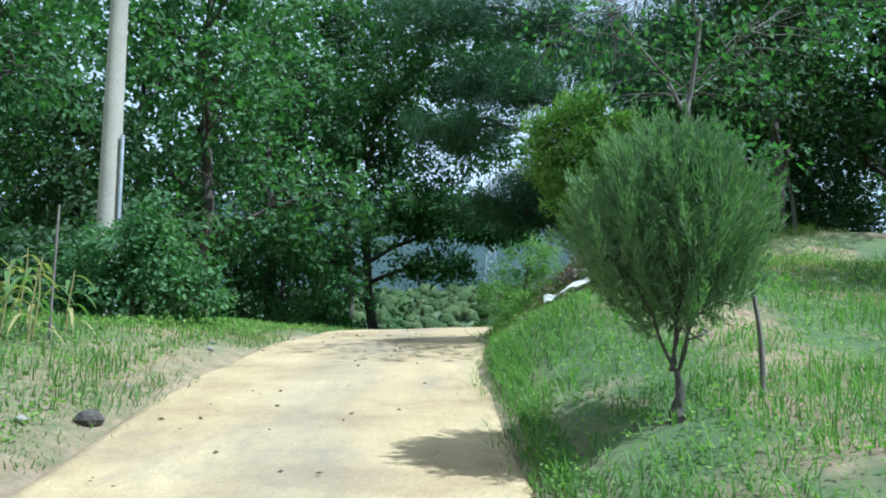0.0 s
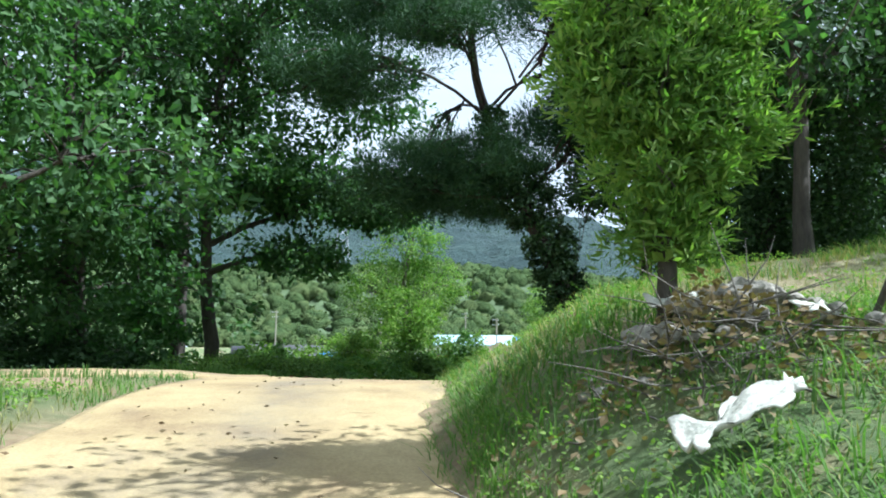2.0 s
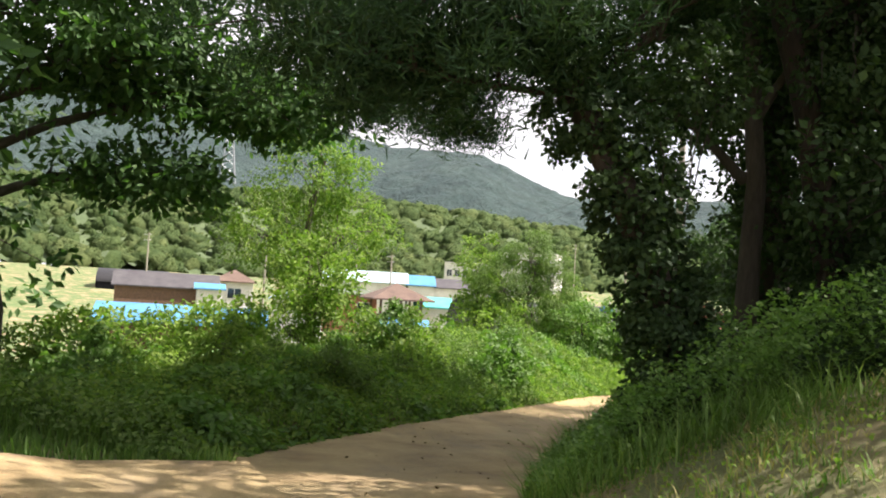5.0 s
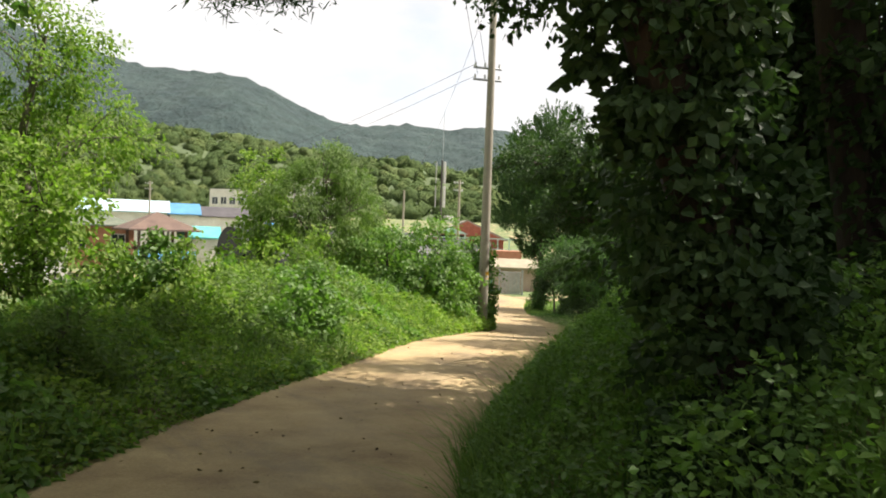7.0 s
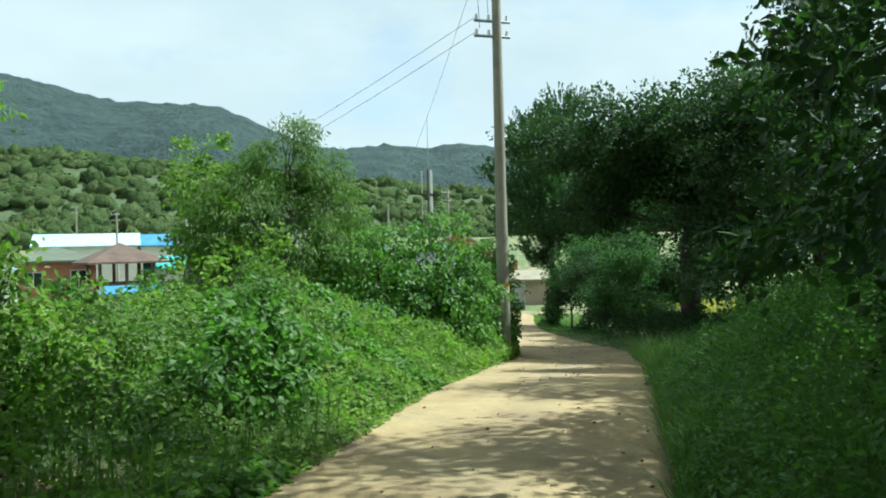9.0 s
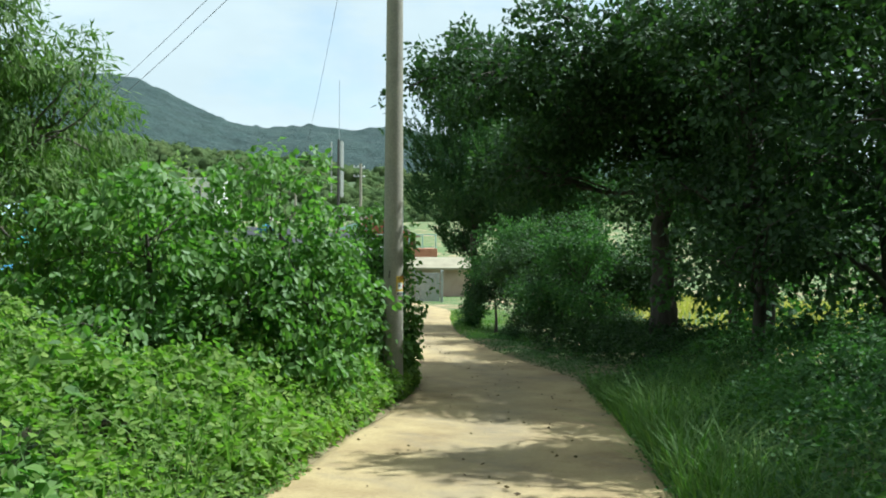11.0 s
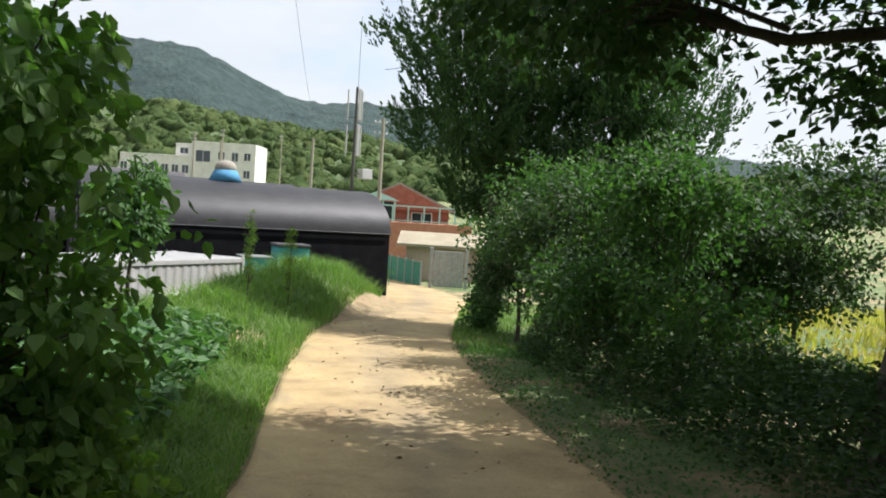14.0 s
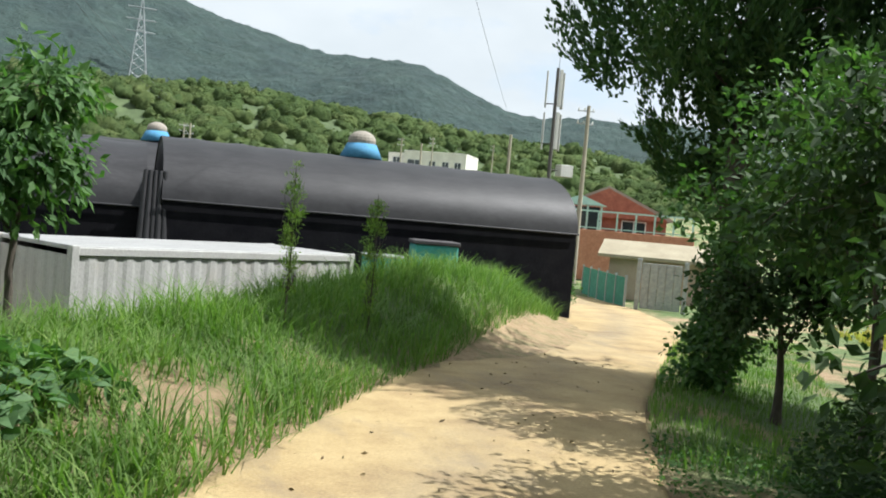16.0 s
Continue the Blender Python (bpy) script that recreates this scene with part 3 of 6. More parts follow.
# Distance haze is painted in as a blue-grey tint of the base colour.
HAZY_WOOD = rough_mat("hazy_woodland", (0.026, 0.05, 0.05), (0.048, 0.08, 0.07), 0.035, 1.0, 0, 0.11, 0.0)
bump(HAZY_WOOD.node_tree.nodes, HAZY_WOOD.node_tree.links, HAZY_WOOD.node_tree.nodes["Principled BSDF"], noise_of(HAZY_WOOD.node_tree.nodes, HAZY_WOOD.node_tree.links, 0.1, 6.0, 0.7), 0.9, 9.0)
MID_WOOD = rough_mat("near_woodland", (0.06, 0.09, 0.036), (0.09, 0.125, 0.05), 0.06, 1.0, 0, 0.6, 0.0)
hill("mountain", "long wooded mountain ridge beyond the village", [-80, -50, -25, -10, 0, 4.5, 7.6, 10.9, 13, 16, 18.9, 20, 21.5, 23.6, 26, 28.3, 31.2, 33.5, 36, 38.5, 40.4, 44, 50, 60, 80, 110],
     [5, 8, 11, 12.4, 12.1, 11.1, 10.5, 10.0, 9.65, 9.85, 9.85, 9.55, 8.95, 7.8, 7.0, 6.7, 6.95, 6.65, 7.0, 6.7, 6.1, 5.6, 5, 4.2, 4, 3], 430, 800, 10, 4.0, HAZY_WOOD, (330, 58))
hill("wooded_hill", "low wooded hill behind the village", [-80, -40, -10, 2, 8, 14, 17, 20, 24, 29, 35, 38, 46, 60, 80, 110],
     [4, 5.6, 6.2, 6.2, 6.5, 6.3, 5.9, 6.0, 5.2, 4.8, 4.1, 4.0, 3.6, 3.2, 3, 2.5], 205, 330, 4.5, 2.2, MID_WOOD, (400, 52), cards=4300, card=1.05)


# ---- plants ----
def scatter(n, u0, u1, d0, d1, side, rng, power=1.0):
    """Points beside the lane: by run and by distance out from its edge (side 1 right, -1 left)."""
    u = rng.uniform(u0, u1, n)
    d = d0 + (d1 - d0) * rng.uniform(0, 1, n) ** power
    x, y = np.interp(u, RUN, LINE[:, 0]), np.interp(u, RUN, LINE[:, 1])
    wx, wy = np.interp(u, RUN, WAY[:, 0]), np.interp(u, RUN, WAY[:, 1])
    o = side * (HALF + d)
    return x + wy * o, y - wx * o, d


def blades(name, label, x, y, height, width, mat, rng, lean=0.35, z=None):
    """Grass: a bent, pointed blade of three triangles at each point."""
    n = len(x)
    z = land(x, y) if z is None else z
    b = np.stack([x, y, z - 0.02], -1)
    h = height * rng.uniform(0.45, 1.25, (n, 1)) * (0.75 + 0.45 * wave(x, y, 1.6, 3.0))[:, None]
    a = rng.uniform(0, 2 * np.pi, n)
    side = np.stack([np.cos(a), np.sin(a), 0 * a], -1) * width * 0.5
    tip = np.stack([-np.sin(a), np.cos(a), 0 * a], -1) * rng.uniform(0.1, 1.0, (n, 1)) * lean * 2
    up = np.array([0, 0, 1.0])
    v = np.empty((n, 5, 3))
    v[:, 0], v[:, 1] = b - side, b + side
    mid = b + h * (up * 0.6 + tip * 0.35)
    v[:, 2], v[:, 3] = mid - side * 0.7, mid + side * 0.7
    v[:, 4] = b + h * (up * 0.92 + tip)
    i = np.arange(n)[:, None] * 5
    f = np.concatenate([i + [0, 1, 3], i + [0, 3, 2], i + [2, 3, 4]], 1).reshape(-1, 3)
    return tagged(piece(name, raw_mesh(name, v.reshape(-1, 3), f, mat)), label, "grass", kind="stuff")


def mounds(x, y, spacing, rng):
    """A lumpy cover, 0 to 1, as a function of place: the highest of many overlapping domes."""
    lo, hi = np.array([x.min(), y.min()]) - 1, np.array([x.max(), y.max()]) + 1
    nx, ny = (int(v) + 2 for v in (hi - lo) / spacing)
    jx, jy, rad, tall = rng.uniform(0, 1, (nx, ny)), rng.uniform(0, 1, (nx, ny)), rng.uniform(0.6, 1.15, (nx, ny)) * spacing, rng.uniform(0.45, 1.0, (nx, ny))

    def cover(x, y):
        i, j = ((x - lo[0]) / spacing).astype(int), ((y - lo[1]) / spacing).astype(int)
        best = np.zeros(len(x))
        for di in (-1, 0, 1):
            for dj in (-1, 0, 1):
                a, b = np.clip(i + di, 0, nx - 1), np.clip(j + dj, 0, ny - 1)
                d2 = ((x - lo[0] - (a + jx[a, b]) * spacing) ** 2 + (y - lo[1] - (b + jy[a, b]) * spacing) ** 2) / rad[a, b] ** 2
                best = np.maximum(best, tall[a, b] * np.sqrt(np.clip(1 - d2, 0, 1)))
        return best
    return cover


def thicket(name, label, x, y, top, depth, mat, size, rng, category="undergrowth", base=None, droop=0.1, full=False, lump=0.9):
    """A lumpy mat of leaves whose upper skin stands about top metres above the ground; the leaves face outwards from the lumps."""
    n = len(x)
    g = land(x, y) if base is None else base
    big, small = mounds(x, y, lump, rng), mounds(x, y, lump * 0.36, rng)

    def skin(x, y):
        return top * (0.2 + 0.62 * big(x, y) + 0.42 * small(x, y)) * (0.9 + 0.2 * wave(x, y, 0.45, 1.0))
    h = skin(x, y)
    gx_, gy_ = (h - skin(x + 0.05, y)) / 0.05, (h - skin(x, y + 0.05)) / 0.05
    face = np.stack([np.clip(gx_, -2, 2), np.clip(gy_, -2, 2), np.full(n, 0.8)], -1)
    z = g + np.maximum(0.03, h - depth * 0.5 * np.abs(rng.normal(0, 0.5, n)))
    a = rng.normal(size=(n, 3)) * np.array([1, 1, 0.45]) + np.array([0, 0, -droop])
    v, f = leaf_cards(np.stack([x, y, z], -1), a, size, size * 0.66, rng, full=full, face=face)
    return tagged(piece(name, raw_mesh(name, v, f, mat)), label, category, kind="stuff")


R = np.random.default_rng(11)


def at(x, y, dz=0.0):
    return (x, y, land(x, y) - 0.04 + dz)


# ---- the climb: trees left of the lane ----
def broadleaf(x, y, h, seed, label, mat=LEAF_BROAD, wide=1.0, low=0.22, n=280, per=52, size=(0.19, 0.105), name="broadleaf_tree", clump=0.5, limbs=2, core=5):
    """A full-crowned tree: lobes of foliage stacked round a trunk, down to low * h."""
    rng = np.random.default_rng(seed)
    r = 0.3 * h * wide
    blobs = []
    k = 9
    for i in range(k):
        t = i / (k - 1)
        z = h * (low + 0.12 + (0.82 - low) * t)
        a = i * 2.4 + seed
        o = r * (0.62 - 0.42 * t)
        q = r * (0.62 - 0.18 * t) * rng.uniform(0.85, 1.2)
        blobs.append((o * math.cos(a), o * math.sin(a), z, q, q, h * 0.115 * rng.uniform(0.85, 1.25), n // k))
    return tree(name, at(x, y), [(0, 0, 0), (0.1, 0, h * 0.3), (-0.1, 0.1, h * 0.6), (0.05, 0, h * 0.86)], 0.013 * h + 0.03, blobs,
                mat, label, "tree", "", seed, clump, int(per * 0.6), (size[0] * 1.06, size[1] * 1.06), limbs=limbs, core=core)


broadleaf(-9.2, 15.5, 12, 3, "tall leafy tree beyond the concrete pole")
broadleaf(-6.0, 20.9, 13, 4, "tall dense broadleaf tree at the top of the climb", n=330, low=0.1)
broadleaf(-12.5, 20, 13, 5, "tall dense broadleaf tree behind others", size=(0.24, 0.14), per=34)
broadleaf(-9.5, 26, 14, 6, "tall broadleaf tree behind the side track", size=(0.24, 0.14), per=34)
broadleaf(-5.4, 26.2, 13, 7, "tall dense broadleaf tree beside the side track", low=0.1)
broadleaf(-13.5, 12, 11, 8, "leafy tree at the edge of the field", size=(0.24, 0.14), per=34)
broadleaf(-3.6, 32.0, 17, 9, "tall broadleaf tree beyond the crest", wide=0.8, low=0.4, mat=LEAF_DARK, per=46, size=(0.24, 0.14))

broadleaf(-7.0, 34.5, 17, 10, "tall dark tree in the wood beyond the track", mat=LEAF_DARK, low=0.15, n=260, per=40, size=(0.28, 0.17))
broadleaf(-15.5, 30.0, 16, 12, "tall dark tree in the wood beyond the track", mat=LEAF_DARK, low=0.15, n=260, per=40, size=(0.28, 0.17))
broadleaf(-17.0, 18.0, 14, 13, "tall dark tree behind the field edge", mat=LEAF_DARK, low=0.1, n=260, per=40, size=(0.28, 0.17))


for k, (x, y, h) in enumerate([(-4.7, 25.2, 5.0), (-7.4, 23.4, 5.2), (-10.4, 22.6, 5.4), (-4.4, 30.6, 4.6), (-8.2, 28.5, 6.0), (-7.6, 17.6, 5.0), (-10.6, 14.0, 4.6)]):
    broadleaf(x, y, h, 500 + k, "dark bushy young tree in the undergrowth", LEAF_DARK if k % 3 else LEAF_BROAD, 1.35, -0.02, 150, 46, (0.16, 0.085), clump=0.42, core=8)

# the tree with a level limb, seen against the valley
tree("forked_tree", at(-2.4, 28.5), [(0, 0, 0), (0.1, 0, 1.8), (-0.1, 0, 3.6), (-0.3, 0, 6.5), (0.2, 0, 9.5)], 0.23,
     [(2.3, -0.4, 4.0, 1.4, 1.1, 0.5, 46), (-1.6, 0, 4.6, 1.6, 1.4, 1.3, 60), (0.3, 0, 7.5, 2.6, 2.2, 2.4, 120), (2.8, 0, 6.0, 1.9, 1.6, 1.2, 80), (0.6, 0, 10.4, 2.8, 2.4, 1.8, 110), (3.8, 0.2, 8.6, 2.0, 1.8, 1.6, 90), (3.0, -0.5, 11.5, 2.4, 2.2, 1.6, 90), (5.0, -1.5, 11.0, 2.0, 2.0, 1.4, 80), (1.5, -2, 12.5, 2.6, 2.4, 1.4, 90), (4.2, -0.4, 5.5, 1.6, 1.4, 0.7, 70), (1.6, -1.0, 5.6, 1.6, 1.2, 0.8, 60)],
     LEAF_BROAD, "dark-trunked tree with a level limb at the crest", "tree", "", 21, 0.45, 36, (0.18, 0.1), limbs=3, core=3)


# Added to the bank's trees to throw shade on the lane's crest.
broadleaf(7.0, 17.2, 8.5, 67, "dark leafy tree on the bank above the crest", LEAF_DARK, 0.85, 0.3, 260, 50, (0.14, 0.085), clump=0.45)

# ---- pines on the crest ----
def pine(x, y, trunk, radius, blobs, seed, label, per=165, size=(0.155, 0.02)):
    return tree("pine_tree", at(x, y), trunk, radius, blobs, NEEDLE, label, "tree", "pines on the crest", seed, 0.34, per, size, bark=BARK_PINE, limbs=3, needle=True, hollow=0.12, limb_r=0.34, lift=0.14, core=10)


pine(4.75, 20.5, [(0, 0, 0), (0, 0, 0.8), (-0.6, 0.2, 2.3), (-1.3, 0.9, 4.1), (-1.6, 1.5, 5.8), (-1.8, 1.8, 8.6)], 0.2,
     [(-2.9, 0.8, 3.4, 1.5, 1.2, 0.6, 60), (-3.6, 1.4, 7.0, 1.7, 1.6, 0.8, 70), (-1.6, 0.4, 3.7, 1.3, 1.0, 0.6, 50), (-2.1, 2.0, 9.2, 2.4, 2.2, 1.0, 90), (0.2, 0.6, 4.6, 1.5, 1.3, 0.9, 64), (-4.4, 0.4, 5.3, 1.6, 1.2, 0.6, 56), (-0.2, -0.4, 6.6, 1.6, 1.4, 0.8, 60), (-4.6, 1.6, 9.0, 2.0, 1.8, 0.8, 70), (-0.4, 1.6, 8.2, 1.8, 1.6, 0.8, 60), (-2.6, -0.6, 6.0, 1.3, 1.1, 0.5, 40), (-2.0, 1.9, 3.5, 1.2, 0.9, 0.4, 20), (0.9, 0.6, 5.9, 1.2, 1.1, 0.7, 50), (1.2, 1.0, 8.0, 1.5, 1.3, 0.8, 50), (-0.3, 6.5, 4.0, 1.15, 1.0, 0.42, 34), (-2.0, 5.6, 5.2, 1.1, 1.0, 0.5, 40), (-1.6, 6.9, 4.3, 0.7, 0.7, 0.3, 20)],
     31, "crooked dark pine leaning over the lane")
pine(7.4, 21.3, [(0, 0, 0), (-0.4, 0.3, 3.2), (-1.0, 0.8, 6.2), (-0.8, 0.7, 9.4), (-0.3, 0.5, 11.4)], 0.2,
     [(0.7, -0.4, 6.6, 1.6, 1.4, 0.8, 64), (-1.6, 0.2, 6.4, 1.4, 1.3, 0.7, 54), (-0.2, 0.4, 10.2, 2.3, 2.1, 1.2, 90), (1.5, 0.2, 8.6, 1.5, 1.3, 0.8, 60), (0.6, -0.6, 4.8, 1.4, 1.2, 0.8, 56)],
     32, "tall dark pine on the bank", 130)
pine(8.6, 22.8, [(0, 0, 0), (0.2, 0.1, 3.5), (-0.2, 0, 7), (0, 0, 10.8)], 0.2,
     [(0.2, -0.3, 5.6, 1.8, 1.6, 0.9, 70), (-0.6, 0.2, 8.2, 2.0, 1.9, 1.0, 80), (0.3, 0.1, 10.8, 1.7, 1.6, 0.9, 60)], 33, "tall dark pine on the bank", 130)
tree("ivy", at(4.6, 20.5), [(0, 0, 0), (0.02, 0, 0.6), (0.05, 0, 1.2)], 0.05,
     [(0.05, 0, 0.8, 0.42, 0.4, 0.9, 110), (-0.3, 0.15, 2.2, 0.42, 0.4, 0.7, 100), (-0.7, 0.4, 3.2, 0.5, 0.45, 0.7, 90), (0.4, 0.2, 3.4, 0.5, 0.4, 0.5, 40), (-0.1, 0.1, 1.5, 0.42, 0.4, 0.6, 80), (-1.2, 0.8, 4.3, 0.45, 0.4, 0.7, 60)], LEAF_DARK, "dark ivy climbing over a pine trunk", "ivy", "", 34, 0.16, 44, (0.07, 0.055), limbs=1)

for k, (x, y, top) in enumerate([(9.9, 25.5, 6.0), (8.2, 23.8, 5.0), (10.7, 24.1, 6.0), (7.35, 21.35, 5.5), (8.6, 22.8, 5.5), (8.3, 20.4, 4.5)]):
    tree("ivy", at(x, y), [(0, 0, 0), (0.02, 0, top * 0.5), (0.05, 0, top)], 0.04,
         [(0.05 * math.sin(z * 3), 0.05 * math.cos(z * 2), z * top / 5.5, 0.5, 0.48, 0.55, 30) for z in (0.5, 1.3, 2.1, 2.9, 3.7, 4.5)], LEAF_DARK, "dark ivy climbing a tree trunk", "ivy", "ivy on the bank", 540 + k, 0.24, 30, (0.085, 0.06), limbs=1)

# ---- the climb: right bank ----
tree("juniper", at(1.42, 5.15), [(0, 0, 0), (-0.02, 0, 0.1), (0.01, 0, 0.2), (0, 0, 0.34)], 0.055,
     [(0.0, 0, 1.1, 0.56, 0.56, 0.58, 300), (0.02, 0, 0.72, 0.5, 0.5, 0.26, 110), (-0.02, 0, 1.45, 0.38, 0.38, 0.28, 110), (0.34, 0.1, 1.2, 0.3, 0.3, 0.4, 70), (-0.34, -0.1, 1.0, 0.28, 0.3, 0.38, 70), (0.1, -0.3, 1.1, 0.3, 0.3, 0.42, 70)],
     JUNIPER, "round clipped green juniper on a short forked trunk", "tree", "", 41, 0.06, 80, (0.048, 0.0085), limbs=2, core=8, limb_r=0.7, spray=0.28)
tree("thin_sapling", at(2.05, 5.5), [(0, 0, 0), (0.02, 0, 0.4), (-0.03, 0, 0.9), (0.02, 0, 1.4)], 0.022, [(0.0, 0, 1.5, 0.3, 0.3, 0.3, 20)], LEAF_BROAD,
     "thin pale-stemmed sapling behind the juniper", "tree", "", 42, 0.15, 14, (0.07, 0.03), bark=BARK_PALE)
tree("podocarp", at(1.82, 10.75), [(0, 0, 0), (0, 0, 0.5), (0.02, 0, 1.0), (0, 0, 1.6)], 0.07,
     [(0.0, 0, 1.45, 0.44, 0.42, 0.5, 60), (0.36, 0, 1.75, 0.34, 0.3, 0.35, 36), (-0.4, 0, 1.5, 0.3, 0.3, 0.36, 34), (0.05, 0, 1.05, 0.5, 0.45, 0.26, 34), (-0.1, 0, 2.1, 0.26, 0.26, 0.28, 22), (0.42, -0.1, 1.25, 0.3, 0.3, 0.3, 26), (0.2, 0, 2.25, 0.16, 0.16, 0.24, 12), (0, 0, 0.62, 0.36, 0.34, 0.26, 24), (-0.5, 0, 1.95, 0.18, 0.18, 0.22, 12), (0.62, 0, 2.0, 0.16, 0.16, 0.24, 10)],
     LEAF_BRIGHT, "bushy yellow-green tree with narrow leaves", "tree", "", 43, 0.17, 72, (0.085, 0.02), droop=-0.25, core=5)


def bare_tree(x, y, h, seed, label, per=40):
    """An open-crowned orchard tree: many thin limbs and few leaves."""
    return tree("orchard_tree", at(x, y), [(0, 0, 0), (0.1, 0, h * 0.18), (0.0, 0.1, h * 0.45), (0.2, 0, h * 0.7)], 0.07,
                [(0.9, 0, h * 0.68, 1.2, 1.1, h * 0.2, 34), (-0.9, 0.2, h * 0.72, 1.2, 1.1, h * 0.22, 34), (0, -0.7, h * 0.88, 1.4, 1.2, h * 0.18, 34), (0.1, 0.9, h * 0.55, 1.2, 0.9, h * 0.16, 24)],
                LEAF_BROAD, label, "tree", "orchard trees on the bank", seed, 0.5, per, (0.13, 0.07), bark=BARK_PALE, limbs=3)


for k, (x, y, h) in enumerate([(3.0, 9.8, 4.6), (7.6, 18.0, 5.6), (9.2, 12.6, 6.5), (7.2, 9.2, 4.8), (11.4, 10.4, 6), (9.8, 6.4, 6.5), (12.5, 17.0, 9)]):
    bare_tree(x, y, h, 50 + k, "open-crowned orchard tree with thin pale limbs", 14 if k == 0 else 28)
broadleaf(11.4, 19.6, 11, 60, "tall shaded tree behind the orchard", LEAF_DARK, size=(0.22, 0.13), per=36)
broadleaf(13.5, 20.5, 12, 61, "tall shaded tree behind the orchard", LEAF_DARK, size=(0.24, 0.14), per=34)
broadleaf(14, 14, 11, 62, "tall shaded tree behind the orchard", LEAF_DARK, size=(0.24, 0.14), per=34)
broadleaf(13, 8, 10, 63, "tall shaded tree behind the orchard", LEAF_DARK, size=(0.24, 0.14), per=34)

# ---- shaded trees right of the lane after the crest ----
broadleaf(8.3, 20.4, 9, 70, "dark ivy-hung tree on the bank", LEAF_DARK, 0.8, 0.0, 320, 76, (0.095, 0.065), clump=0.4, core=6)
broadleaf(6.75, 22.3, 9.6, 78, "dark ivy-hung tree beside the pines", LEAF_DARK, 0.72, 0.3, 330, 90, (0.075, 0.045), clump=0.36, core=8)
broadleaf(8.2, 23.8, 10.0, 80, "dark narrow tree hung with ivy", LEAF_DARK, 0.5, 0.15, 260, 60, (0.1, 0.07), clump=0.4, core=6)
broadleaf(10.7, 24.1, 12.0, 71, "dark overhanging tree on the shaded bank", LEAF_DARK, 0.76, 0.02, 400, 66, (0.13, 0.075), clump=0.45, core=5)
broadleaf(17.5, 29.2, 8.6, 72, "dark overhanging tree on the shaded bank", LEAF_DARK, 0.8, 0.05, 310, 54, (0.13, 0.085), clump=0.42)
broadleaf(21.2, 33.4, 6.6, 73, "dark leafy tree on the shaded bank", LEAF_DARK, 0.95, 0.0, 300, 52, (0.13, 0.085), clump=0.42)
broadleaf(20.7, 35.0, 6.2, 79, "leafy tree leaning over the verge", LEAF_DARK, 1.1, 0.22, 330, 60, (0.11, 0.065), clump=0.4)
# Two trees added to cast shade on the lane and the vines beside it.
broadleaf(18.7, 31.7, 7.8, 64, "leafy tree added to shade the lane", LEAF_DARK, 0.55, 0.3, 220, 50, (0.13, 0.08), clump=0.42)
broadleaf(9.9, 25.5, 10.5, 65, "tall tree with a high crown added to shade the lane", LEAF_DARK, 0.9, 0.42, 800, 60, (0.115, 0.07), clump=0.46, core=6)
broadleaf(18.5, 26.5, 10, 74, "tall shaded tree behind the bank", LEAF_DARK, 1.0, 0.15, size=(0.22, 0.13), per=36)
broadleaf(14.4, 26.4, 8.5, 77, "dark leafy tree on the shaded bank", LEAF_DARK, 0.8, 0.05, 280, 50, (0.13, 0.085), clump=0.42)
broadleaf(23.4, 36.3, 7.0, 76, "round-crowned leafy tree beside the lane", LEAF_BROAD, 0.95, 0.08, 330, 56, (0.13, 0.085), clump=0.42)
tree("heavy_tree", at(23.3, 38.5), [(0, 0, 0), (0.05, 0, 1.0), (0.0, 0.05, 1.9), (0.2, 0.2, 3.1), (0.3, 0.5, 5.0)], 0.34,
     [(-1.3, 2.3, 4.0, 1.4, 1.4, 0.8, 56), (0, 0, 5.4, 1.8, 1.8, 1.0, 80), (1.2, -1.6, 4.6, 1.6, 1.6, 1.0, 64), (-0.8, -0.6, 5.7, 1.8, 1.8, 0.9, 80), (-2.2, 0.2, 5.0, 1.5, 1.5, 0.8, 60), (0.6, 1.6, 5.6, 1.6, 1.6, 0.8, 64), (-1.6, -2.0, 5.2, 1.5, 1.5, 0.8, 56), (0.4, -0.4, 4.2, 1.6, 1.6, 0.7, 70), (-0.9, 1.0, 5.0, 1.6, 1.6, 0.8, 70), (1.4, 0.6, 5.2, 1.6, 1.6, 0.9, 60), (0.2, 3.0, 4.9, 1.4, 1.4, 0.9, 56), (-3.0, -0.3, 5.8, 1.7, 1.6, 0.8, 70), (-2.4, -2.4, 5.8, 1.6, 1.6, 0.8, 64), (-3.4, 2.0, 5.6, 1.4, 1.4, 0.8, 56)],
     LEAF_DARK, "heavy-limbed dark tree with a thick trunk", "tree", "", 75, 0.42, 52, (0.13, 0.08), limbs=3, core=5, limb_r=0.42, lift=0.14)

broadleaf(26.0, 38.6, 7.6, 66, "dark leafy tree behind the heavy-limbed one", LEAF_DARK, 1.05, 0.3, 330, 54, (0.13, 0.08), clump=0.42)

